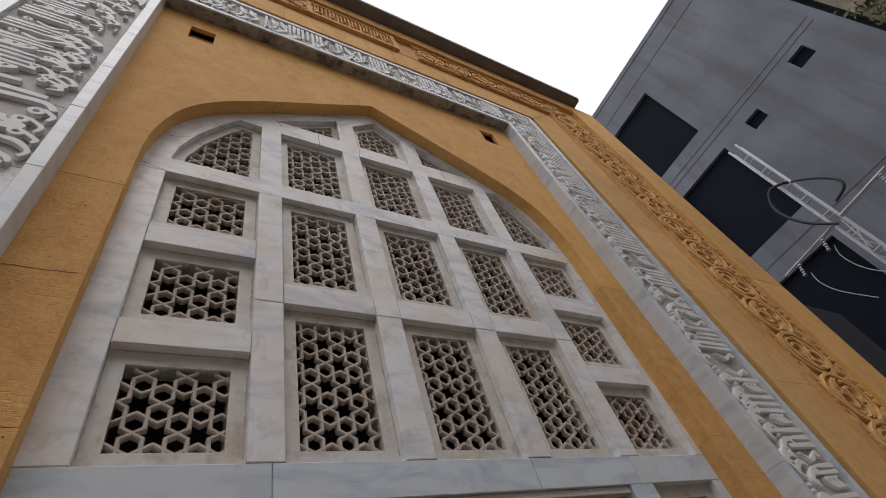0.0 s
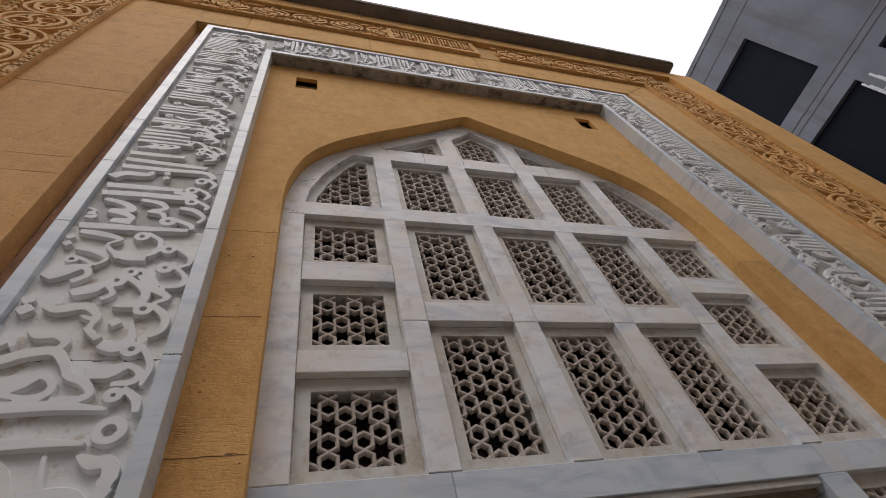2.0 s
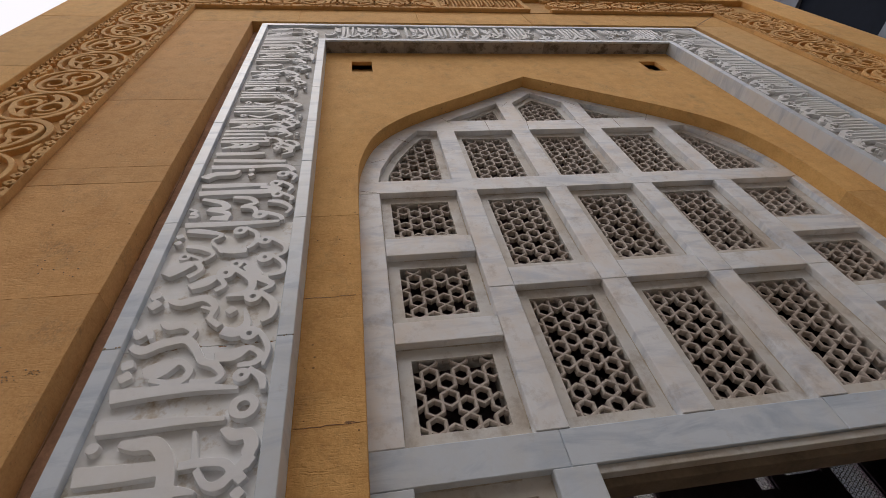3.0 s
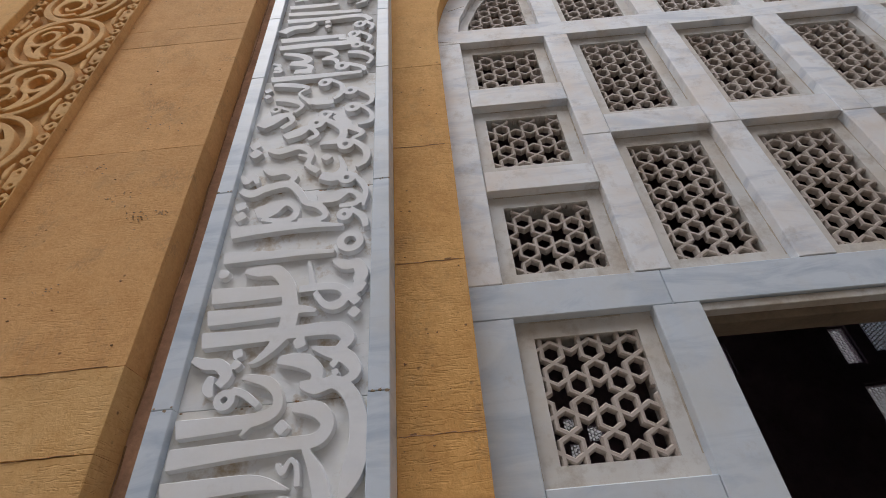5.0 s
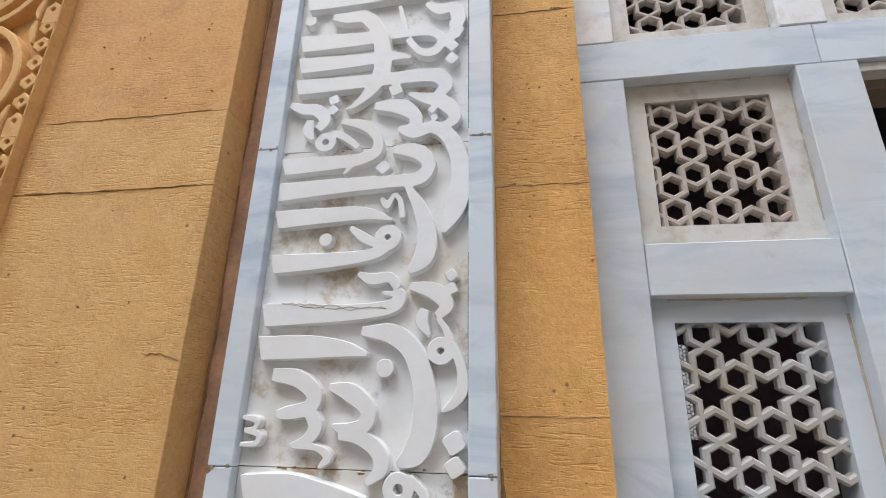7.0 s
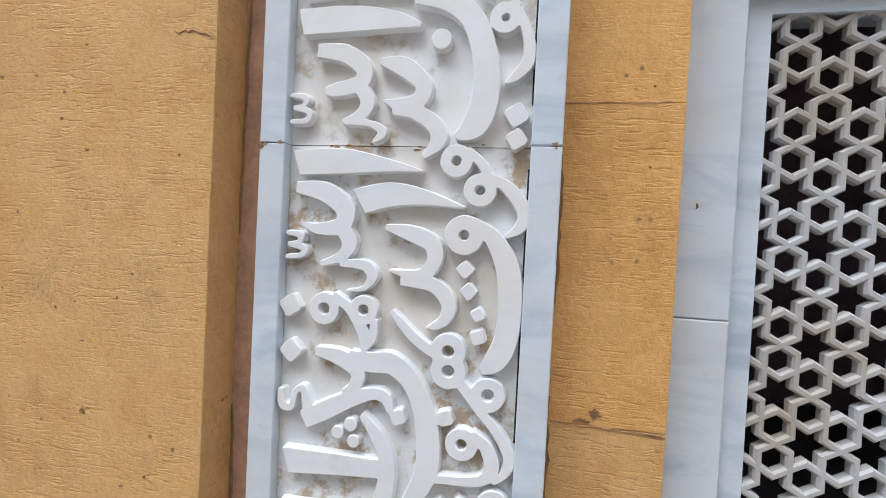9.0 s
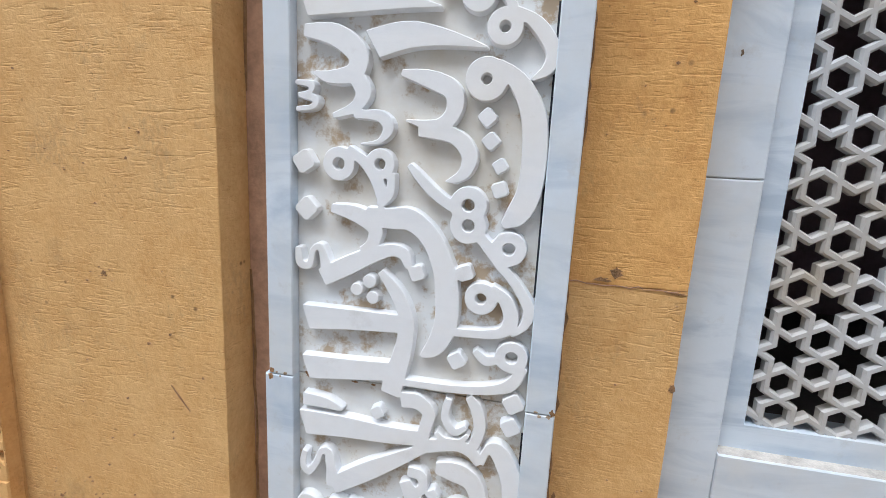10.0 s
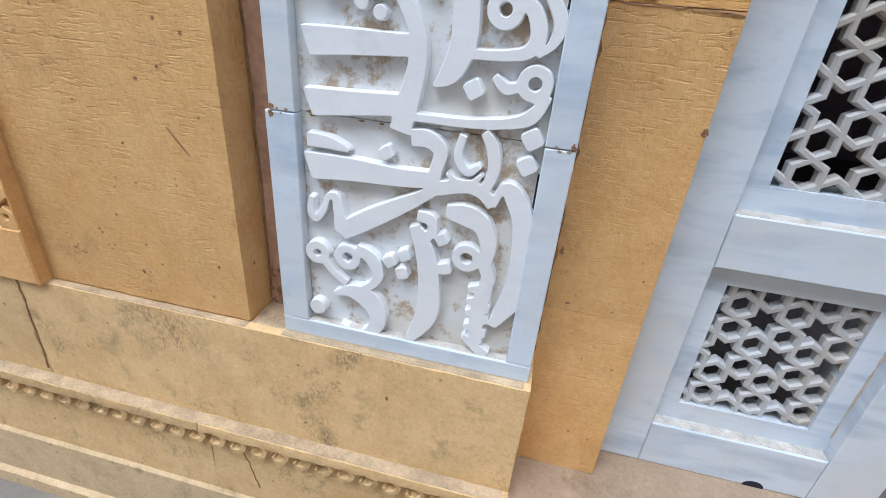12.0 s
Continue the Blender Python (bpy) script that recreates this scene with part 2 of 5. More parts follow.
def thing(name, label, category, group="", kind=""):
    return tagged(new(name), label, category, group, kind)


def slab(bm, x0, x1, z0, z1, y0, y1, c=0.002):
    """A block whose face towards -y has a small chamfer all round."""
    v = bm.verts.new
    f = [v((x0 + c, y0, z0 + c)), v((x1 - c, y0, z0 + c)), v((x1 - c, y0, z1 - c)), v((x0 + c, y0, z1 - c))]
    s = [v((x0, y0 + c, z0)), v((x1, y0 + c, z0)), v((x1, y0 + c, z1)), v((x0, y0 + c, z1))]
    k = [v((x0, y1, z0)), v((x1, y1, z0)), v((x1, y1, z1)), v((x0, y1, z1))]
    bm.faces.new(f)
    bm.faces.new(k[::-1])
    for a, b in ((f, s), (s, k)):
        for i in range(4):
            j = (i + 1) % 4
            bm.faces.new((a[i], b[i], b[j], a[j]))
    return bm


def block(name, x0, x1, z0, z1, y0, y1, mat, parent, c=0.002, label=""):
    bm = slab(bmesh.new(), x0, x1, z0, z1, y0, y1, c)
    return part(name, bm, mat, parent, label)


def rough_block(name, x0, x1, z0, z1, y0, y1, mat, parent, wear=0.003, grid=0.028):
    """A hand-cut block: a slightly uneven face and crumbling edges."""
    nx, nz = max(2, round((x1 - x0) / grid)), max(2, round((z1 - z0) / grid))
    bm = bmesh.new()
    seed = Vector((x0 * 13.7, y0 * 3.1, z0 * 9.3))

    def worn(x, z):
        return max(0.0, noise.noise(Vector((x * 38, 0, z * 38)) + seed) * 0.8 + 0.35) * wear

    rows = []
    for j in range(nz + 1):
        row = []
        for i in range(nx + 1):
            x, z = x0 + (x1 - x0) * i / nx, z0 + (z1 - z0) * j / nz
            y = y0 + 0.0012 * noise.noise(Vector((x * 9, 1, z * 9)) + seed)
            w = worn(x, z)
            dx = w if i == 0 else -w if i == nx else 0
            dz = w if j == 0 else -w if j == nz else 0
            if dx or dz:
                y += 0.3 * w
            row.append(bm.verts.new((x + dx, y, z + dz)))
        rows.append(row)
    for j in range(nz):
        for i in range(nx):
            bm.faces.new((rows[j][i], rows[j][i + 1], rows[j + 1][i + 1], rows[j + 1][i]))
    rim = [rows[0][i] for i in range(nx + 1)] + [rows[j][nx] for j in range(1, nz + 1)] + [rows[nz][i] for i in range(nx - 1, -1, -1)] + [rows[j][0] for j in range(nz - 1, 0, -1)]
    mid, back = [], []
    for v in rim:
        x = x0 if v.co.x < x0 + wear * 1.5 else x1 if v.co.x > x1 - wear * 1.5 else v.co.x
        z = z0 if v.co.z < z0 + wear * 1.5 else z1 if v.co.z > z1 - wear * 1.5 else v.co.z
        mid.append(bm.verts.new((x, v.co.y + 0.0045, z)))
        back.append(bm.verts.new((x, y1, z)))
    for a, c in ((rim, mid), (mid, back)):
        for i in range(len(rim)):
            k = (i + 1) % len(rim)
            bm.faces.new((a[i], c[i], c[k], a[k]))
    return part(name, bm, mat, parent, "", False)


def box(bm, x0, x1, y0, y1, z0, z1):
    v = [bm.verts.new((x, y, z)) for x in (x0, x1) for y in (y0, y1) for z in (z0, z1)]
    for f in ((0, 1, 3, 2), (4, 6, 7, 5), (0, 4, 5, 1), (2, 3, 7, 6), (0, 2, 6, 4), (1, 5, 7, 3)):
        bm.faces.new([v[i] for i in f])
    return bm


def tube(bm, a, b, r, sides=8):
    a, b = Vector(a), Vector(b)
    q = (b - a).to_track_quat("Z", "Y")
    rings = [[bm.verts.new(p + q @ Vector((r * math.cos(6.2832 * i / sides), r * math.sin(6.2832 * i / sides), 0))) for i in range(sides)] for p in (a, b)]
    for i in range(sides):
        j = (i + 1) % sides
        bm.faces.new((rings[0][i], rings[0][j], rings[1][j], rings[1][i]))
    bm.faces.new(rings[0][::-1])
    bm.faces.new(rings[1])
    return bm


def plate(outer, holes, y0, y1):
    """An upright plate of the outline (x, z) with holes through it, from y0 back to y1."""
    from mathutils.geometry import tessellate_polygon
    loops = [[Vector((x, 0, z)) for x, z in loop] for loop in (outer, *holes)]
    flat = [p for loop in loops for p in loop]
    bm = bmesh.new()
    front = [bm.verts.new((p.x, y0, p.z)) for p in flat]
    back = [bm.verts.new((p.x, y1, p.z)) for p in flat]
    for tri in tessellate_polygon(loops):
        bm.faces.new([front[i] for i in tri])
        bm.faces.new([back[i] for i in tri][::-1])
    k = 0
    for loop in loops:
        for i in range(len(loop)):
            a, b = k + i, k + (i + 1) % len(loop)
            bm.faces.new((front[a], front[b], back[b], back[a]))
        k += len(loop)
    return bm


def smooth_line(pts, steps=6, closed=False):
    """A Catmull-Rom curve through tuples of any length."""
    p = [np.array(q, float) for q in pts]
    n = len(p)
    out = []
    for i in range(n if closed else n - 1):
        a, b, c, d = (p[(i - 1) % n], p[i], p[(i + 1) % n], p[(i + 2) % n]) if closed else (p[max(i - 1, 0)], p[i], p[i + 1], p[min(i + 2, n - 1)])
        for k in range(steps):
            t = k / steps
            out.append(0.5 * (2 * b + (c - a) * t + (2 * a - 5 * b + 4 * c - d) * t * t + (3 * b - a - 3 * c + d) * t ** 3))
    if not closed:
        out.append(p[-1])
    return out


def ribbon(bm, line, y0, y1, closed=False, c=0.003):
    """A raised stroke along (x, z, half-width) from the ground y1 up to y0, with chamfered edges."""
    n = len(line)
    rows = []
    for i, (x, z, w) in enumerate(line):
        a = line[(i - 1) % n] if closed or i else line[0]
        b = line[(i + 1) % n] if closed or i < n - 1 else line[-1]
        dx, dz = b[0] - a[0], b[1] - a[1]
        s = math.hypot(dx, dz) or 1
        nx, nz = -dz / s, dx / s
        k = max(w - c, w * 0.5)
        rows.append([bm.verts.new((x + nx * h, y, z + nz * h)) for h, y in ((-w, y1), (-w, y0 + c), (-k, y0), (k, y0), (w, y0 + c), (w, y1))])
    for i in range(n if closed else n - 1):
        a, b = rows[i], rows[(i + 1) % n]
        for j in range(5):
            bm.faces.new((a[j], a[j + 1], b[j + 1], b[j]))
    if not closed:
        bm.faces.new(rows[0])
        bm.faces.new(rows[-1][::-1])
    return bm


class Relief:
    """Flat-topped carving: strokes, discs and shapes are merged into one outline, cut holes included, and raised from the ground."""

    def __init__(self, x0, x1, z0, z1, step=0.002):
        self.x0, self.z0, self.step = x0 - 0.03, z0 - 0.03, step
        self.shape = (int((z1 - z0 + 0.06) / step) + 2, int((x1 - x0 + 0.06) / step) + 2)
        self.far = 0.012
        self.solid, self.cuts = np.full(self.shape, self.far), np.full(self.shape, self.far)

    def window(self, xa, xb, za, zb):
        g, n = self.step, self.shape
        i0, i1 = max(0, int((xa - self.far - self.x0) / g)), min(n[1], int((xb + self.far - self.x0) / g) + 2)
        j0, j1 = max(0, int((za - self.far - self.z0) / g)), min(n[0], int((zb + self.far - self.z0) / g) + 2)
        x, z = np.meshgrid(self.x0 + g * np.arange(i0, i1), self.z0 + g * np.arange(j0, j1))
        return (slice(j0, j1), slice(i0, i1)), x, z

    def line(self, pts, closed=False, slant=0.0):
        """A stroke along (x, z, half-width) with its ends cut off straight; slant leans the first cut of a broad stroke."""
        p = [tuple(map(float, q)) for q in pts]
        if closed:
            p.append(p[0])
        runs = [math.hypot(b[0] - a[0], b[1] - a[1]) for a, b in zip(p, p[1:])]
        total, done = sum(runs), 0.0
        ways = [((b[0] - a[0]) / (r or 1), (b[1] - a[1]) / (r or 1)) for a, b, r in zip(p, p[1:], runs)]
        lean = radians(slant) if p[0][2] > 0.016 else 0.0
        ux, uz = ways[0]
        first = (ux * math.cos(lean) - uz * math.sin(lean), ux * math.sin(lean) + uz * math.cos(lean))
        for (ax, az, aw), (bx, bz, bw), ln, (ux, uz) in zip(p, p[1:], runs, ways):
            if ln > 1e-6:
                w = max(aw, bw)
                at, x, z = self.window(min(ax, bx) - w, max(ax, bx) + w, min(az, bz) - w, max(az, bz) + w)
                s, q = (x - ax) * ux + (z - az) * uz, (z - az) * ux - (x - ax) * uz
                t = np.clip(s, 0, ln)
                d = np.hypot(s - t, q) - (aw + (bw - aw) * t / ln)
                if not closed and done < 1.6 * p[0][2]:
                    d = np.maximum(d, (p[0][0] - x) * first[0] + (p[0][1] - z) * first[1])
                if not closed and total - done - ln < 1.6 * p[-1][2]:
                    d = np.maximum(d, (x - p[-1][0]) * ways[-1][0] + (z - p[-1][1]) * ways[-1][1])
                self.solid[at] = np.minimum(self.solid[at], d)
            done += ln

    def disc(self, cx, cz, r, hole=0.0):
        at, x, z = self.window(cx - r, cx + r, cz - r, cz + r)
        d = np.hypot(x - cx, z - cz)
        self.solid[at] = np.minimum(self.solid[at], d - r)
        if hole:
            self.cuts[at] = np.minimum(self.cuts[at], d - hole)

    def shape_of(self, poly, cut=False):
        """A convex anticlockwise outline, added or cut away."""
        xs, zs = [p[0] for p in poly], [p[1] for p in poly]
        at, x, z = self.window(min(xs), max(xs), min(zs), max(zs))
        d = np.full(x.shape, -1.0)
        for (ax, az), (bx, bz) in zip(poly, poly[1:] + poly[:1]):
            ln = math.hypot(bx - ax, bz - az)
            d = np.maximum(d, ((x - ax) * (bz - az) - (z - az) * (bx - ax)) / ln)
        layer = self.cuts if cut else self.solid
        layer[at] = np.minimum(layer[at], d)

    def outlines(self):
        f = np.maximum(self.solid, -self.cuts)
        for _ in range(2):
            g = np.pad(f, 1, mode="edge")
            f = (g[:-2, 1:-1] + g[2:, 1:-1] + g[1:-1, :-2] + g[1:-1, 2:] + 4 * f) / 8
        f[0], f[-1], f[:, 0], f[:, -1] = (self.far,) * 4
        f[f == 0] = 1e-7
        inside = f < 0
        gz, gx = np.gradient(f)
        code = inside[:-1, :-1] + 2 * inside[:-1, 1:] + 4 * inside[1:, 1:] + 8 * inside[1:, :-1]
        follow = {1: ((3, 0),), 2: ((0, 1),), 3: ((3, 1),), 4: ((1, 2),), 5: ((3, 0), (1, 2)), 6: ((0, 2),), 7: ((3, 2),),
                  8: ((2, 3),), 9: ((2, 0),), 10: ((0, 1), (2, 3)), 11: ((2, 1),), 12: ((1, 3),), 13: ((1, 0),), 14: ((0, 3),)}
        after = {}
        for j, i in zip(*np.nonzero((code > 0) & (code < 15))):
            side = ((0, j, i), (1, j, i + 1), (0, j + 1, i), (1, j, i))
            for a, b in follow[int(code[j, i])]:
                after[side[a]] = side[b]

        def place(k):
            up, j, i = k
            j2, i2 = (j + 1, i) if up else (j, i + 1)
            a, b = f[j, i], f[j2, i2]
            t = a / (a - b)
            nx, nz = gx[j, i] * (1 - t) + gx[j2, i2] * t, gz[j, i] * (1 - t) + gz[j2, i2] * t
            ln = math.hypot(nx, nz) or 1
            return self.x0 + self.step * (i + (0 if up else t)), self.z0 + self.step * (j + (t if up else 0)), nx / ln, nz / ln

        loops = []
        while after:
            k, b = after.popitem()
            loop = [place(k)]
            while b in after:
                loop.append(place(b))
                b = after.pop(b)
            kept = [loop[0]]
            for p in loop[1:]:
                q = kept[-1]
                if p[2] * q[2] + p[3] * q[3] < 0.985 or math.hypot(p[0] - q[0], p[1] - q[1]) > 0.02:
                    kept.append(p)
            if len(kept) > 4:
                loops.append(kept[::-1])
        return loops

    def bodies(self, small=2e-5):
        """Each separate outline with its holes."""
        def area(l):
            return 0.5 * sum(a[0] * b[1] - b[0] * a[1] for a, b in zip(l, l[1:] + l[:1]))

        def holds(l, x, z):
            hit = False
            for a, b in zip(l, l[1:] + l[:1]):
                if (a[1] > z) != (b[1] > z) and x < a[0] + (z - a[1]) * (b[0] - a[0]) / (b[1] - a[1]):
                    hit = not hit
            return hit

        sized = [(area(l), l) for l in self.outlines()]
        outer = sorted([(a, l, []) for a, l in sized if a > small], key=lambda o: o[0])
        for a, l in sized:
            if a < -8e-6:
                for o in outer:
                    if o[0] > -a and holds(o[1], l[0][0], l[0][1]):
                        o[2].append(l)
                        break
        return [(l, h) for _, l, h in outer]


def raise_body(bm, body, y0, y1, c=0.0012):
    """Raises one merged outline from the ground y1 to the face y0, with a fine worn arris."""
    from mathutils.geometry import tessellate_polygon
    loops = [body[0], *body[1]]
    tops = [[Vector((x - c * nx, 0, z - c * nz)) for x, z, nx, nz in l] for l in loops]
    flat = [bm.verts.new((p.x, y0, p.z)) for l in tops for p in l]
    for tri in tessellate_polygon(tops):
        if len(set(tri)) == 3:
            bm.faces.new([flat[i] for i in tri])
    k = 0
    for l in loops:
        a = flat[k:k + len(l)]
        b = [bm.verts.new((x, y0 + c, z)) for x, z, _, _ in l]
        d = [bm.verts.new((x + 0.0015 * nx, y1, z + 0.0015 * nz)) for x, z, nx, nz in l]
        for i in range(len(l)):
            j = (i + 1) % len(l)
            bm.faces.new((a[i], a[j], b[j], b[i]))
            bm.faces.new((b[i], b[j], d[j], d[i]))
        k += len(l)
    return bm


# ---- sizes of the portal ----
MID, ARCH_MID = 1.072, 1.042
SCREEN, WALL, BAND, FLAT, SCROLL, OUTER = 1.39, 1.304, 1.20, 1.197, 1.162, 1.132
SILL = -0.20
L_EDGE, R_EDGE = -0.279, 2.363
COLS = [(-0.168, 0.243), (0.357, 0.753), (MID - 0.2, MID + 0.2), (2 * MID - 0.753, 2 * MID - 0.357), (2 * MID - 0.243, 2 * MID + 0.168)]
BAND_L, BAND_R, BAND_TOP = (-1.05, -0.494), (2.595, 3.125), (5.925, 6.42)


def arch_half():
    """The outline of half the arch: distance from its middle, height."""
    return [(x, z) for x, z in smooth_line([(1.321, 3.70), (1.318, 3.90), (1.298, 4.09), (1.222, 4.35), (1.085, 4.555), (0.86, 4.755), (0.53, 4.985), (0.0, 5.355)], 5)]


def arch_line(grow=0.0):
    h = [(d + grow if d > 1e-6 else 0.0, z + grow * 0.8) for d, z in arch_half()]
    return [(ARCH_MID - d, z) for d, z in h] + [(ARCH_MID + d, z) for d, z in h[-2::-1]]


def mirrored(poly):
    return [(2 * MID - x, z) for x, z in poly[::-1]]


def rect(x0, x1, z0, z1):
    return [(x0, z0), (x1, z0), (x1, z1), (x0, z1)]


def inset(poly, d):
    """An anticlockwise outline moved inwards by d."""
    out, n = [], len(poly)
    for i in range(n):
        (ax, az), (bx, bz), (cx, cz) = poly[i - 1], poly[i], poly[(i + 1) % n]
        ux, uz, vx, vz = bx - ax, bz - az, cx - bx, cz - bz
        lu, lv = math.hypot(ux, uz), math.hypot(vx, vz)
        nx, nz, mx, mz = -uz / lu, ux / lu, -vz / lv, vx / lv
        k = d / max(0.2, 1 + nx * mx + nz * mz)
        out.append((bx + (nx + mx) * k, bz + (nz + mz) * k))
    return out


def clip(pts, poly):
    """The part of a small face (x, z, y) that lies within a convex anticlockwise outline."""
    for i in range(len(poly)):
        (ax, az), (bx, bz) = poly[i], poly[(i + 1) % len(poly)]
        side = [(bx - ax) * (p[1] - az) - (bz - az) * (p[0] - ax) for p in pts]
        if min(side) >= 0:
            continue
        out = []
        for j in range(len(pts)):
            p, q, s, t = pts[j], pts[(j + 1) % len(pts)], side[j], side[(j + 1) % len(pts)]
            if s >= 0:
                out.append(p)
            if (s > 0 > t) or (s < 0 < t):
                k = s / (s - t)
                out.append(tuple(p[m] + (q[m] - p[m]) * k for m in range(3)))
        pts = out
        if len(pts) < 3:
            return []
    return pts


HEX = 0.033


def lattice(poly, y0, y1, mat, parent, half=0.0078, origin=(0.003, 0.837), hexa=HEX):
    """Pierced marble: six-pointed stars between hexagons that touch at their corners."""
    verts, faces = [], []
    r3 = math.sqrt(3)
    xs, zs = [p[0] for p in poly], [p[1] for p in poly]

    def face(pts):
        k = len(verts)
        verts.extend((x, y, z) for x, z, y in pts)
        faces.append(tuple(range(k, k + len(pts))))

    def cell(shape):
        if max(p[0] for p in shape) < min(xs) or min(p[0] for p in shape) > max(xs) or max(p[1] for p in shape) < min(zs) or min(p[1] for p in shape) > max(zs):
            return
        q, e = inset(shape, half * 0.5), inset(shape, half)
        n = len(shape)
        for i in range(n):
            j = (i + 1) % n
            for quad in ([(*shape[i], y0), (*shape[j], y0), (*q[j], y0), (*q[i], y0)],
                         [(*q[i], y0), (*q[j], y0), (*e[j], y0 + 0.006), (*e[i], y0 + 0.006)],
                         [(*shape[j], y1), (*shape[i], y1), (*e[i], y1), (*e[j], y1)]):
                pts = clip(quad, poly)
                if pts:
                    face(pts)
            line = clip([(*e[i], 0.0), (*e[j], 1.0), (*e[j], 1.0)], poly)
            if line:
                a, b = min(line, key=lambda p: p[2]), max(line, key=lambda p: p[2])
                if b[2] - a[2] > 0.02:
                    face([(a[0], a[1], y0 + 0.006), (b[0], b[1], y0 + 0.006), (b[0], b[1], y1), (a[0], a[1], y1)])

    j0, j1 = math.floor((min(zs) - origin[1]) / (3 * hexa)) - 1, math.ceil((max(zs) - origin[1]) / (3 * hexa)) + 1
    wide = 2 * r3 * hexa
    for j in range(j0, j1 + 1):
        off = origin[0] + (j % 2) * wide / 2
        for i in range(math.floor((min(xs) - off) / wide) - 1, math.ceil((max(xs) - off) / wide) + 2):
            cx, cz = off + i * wide, origin[1] + j * 3 * hexa
            cell([(cx + (r3 if k % 2 == 0 else 1) * hexa * math.cos(k * math.pi / 6), cz + (r3 if k % 2 == 0 else 1) * hexa * math.sin(k * math.pi / 6)) for k in range(12)])
            for hx, hz in ((cx + r3 * hexa, cz + hexa), (cx, cz + 2 * hexa)):
                cell([(hx + hexa * math.cos(math.pi / 2 + k * math.pi / 3), hz + hexa * math.sin(math.pi / 2 + k * math.pi / 3)) for k in range(6)])
    me = bpy.data.meshes.new("lattice")
    me.from_pydata(verts, [], faces)
    me.materials.append(mat)
    ob = new("lattice", me)
    ob.parent = parent
    return ob


def panel(poly, parent, edge=0.054, face=1.426, origin=None, mat=None):
    """A sunk frame with its pierced lattice."""
    hole = inset(poly, edge)
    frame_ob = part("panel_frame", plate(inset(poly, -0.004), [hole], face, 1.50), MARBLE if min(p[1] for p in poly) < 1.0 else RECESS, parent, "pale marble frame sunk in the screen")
    mid = sum(p[0] for p in poly) / len(poly)
    low = min(p[1] for p in hole)
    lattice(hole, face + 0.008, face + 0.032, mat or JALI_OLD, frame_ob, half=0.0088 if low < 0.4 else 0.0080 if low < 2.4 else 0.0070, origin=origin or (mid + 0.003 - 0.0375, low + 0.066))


# ---- ground ----
bm = box(bmesh.new(), -400, 400, -400, 400, -1.2, -0.75)
tagged(finish("ground", bm, PAVING), "grey stone paving in front of the portal", "ground", kind="structure")
# unseen walls added behind the camera and far left to hold back sky light
sky_cut = thing("sky_cut_wall", "unseen plaster wall added to cut the sky light on the portal", "wall", kind="structure")
part("house_wall", box(bmesh.new(), -30, 11.9, -7.0, -6.5, -0.75, 10.0), PLASTER, sky_cut)
part("house_wall", box(bmesh.new(), -30, -29.5, -6.5, 12, -0.75, 6.5), PLASTER, sky_cut)
step = thing("door_step", "worn buff stone step below the marble screen", "step", kind="structure")
x = -0.60
for w in (1.15, 0.75, 0.75, 0.75):
    bm = box(bmesh.new(), x + 0.002, min(x + w, 2.70) - 0.002, 0.45, 1.46, -0.75, SILL)
    bmesh.ops.bevel(bm, geom=[e for e in bm.edges], offset=0.004, segments=1, affect="EDGES")
    part("step_stone", bm, THRESHOLD, step)
    x += w

# ---- wall behind everything, and the dark hall ----
vents = [rect(-0.29, -0.13, 5.48, 5.715), rect(2.21, 2.37, 5.48, 5.715)]
core = thing("wall_north", "thick ochre sandstone portal wall", "wall", kind="structure")
opening = [(L_EDGE - 0.01, SILL - 0.05)] + [(L_EDGE - 0.01, 3.70)] + arch_line(0.015)[1:-1] + [(R_EDGE + 0.01, 3.70), (R_EDGE + 0.01, SILL - 0.05)]
bm = plate([(-2.72, -0.9), (L_EDGE - 0.01, -0.9)] + opening[0:] + [(R_EDGE + 0.01, -0.9), (4.80, -0.9), (4.80, 7.60), (-2.72, 7.60)], vents, 1.335, 1.95)
part("wall_core", bm, MORTAR, core)
hall = thing("hall", "unlit plastered hall behind the marble screen", "room", kind="structure")
# dark floor and plaster put part of the hall's gloom into the colours
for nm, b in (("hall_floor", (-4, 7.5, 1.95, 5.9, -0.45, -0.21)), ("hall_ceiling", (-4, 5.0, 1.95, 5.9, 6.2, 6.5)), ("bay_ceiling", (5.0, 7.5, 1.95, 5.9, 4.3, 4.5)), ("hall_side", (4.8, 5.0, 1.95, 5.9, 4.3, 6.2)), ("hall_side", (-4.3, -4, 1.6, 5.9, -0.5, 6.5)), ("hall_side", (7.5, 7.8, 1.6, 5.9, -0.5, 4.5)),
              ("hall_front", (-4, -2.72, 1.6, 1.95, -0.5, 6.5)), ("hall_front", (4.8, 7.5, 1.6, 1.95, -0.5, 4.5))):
    # bay pieces near-black so their outside is lost in the dark beyond
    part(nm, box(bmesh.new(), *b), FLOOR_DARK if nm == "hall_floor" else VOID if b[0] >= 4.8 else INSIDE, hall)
windows = [rect(x, x + w, z, z + h) for x, z, w, h in ((0.78, 2.85, 0.2, 0.2), (1.0, 3.02, 0.2, 0.2), (0.76, 3.12, 0.2, 0.2), (4.10, 3.60, 0.22, 0.48), (4.50, 3.72, 0.5, 0.42), (4.12, 2.95, 0.46, 0.42), (5.12, 3.30, 0.45, 0.75), (0.95, 1.25, 0.30, 0.95), (2.55, 3.60, 0.3, 0.4))]
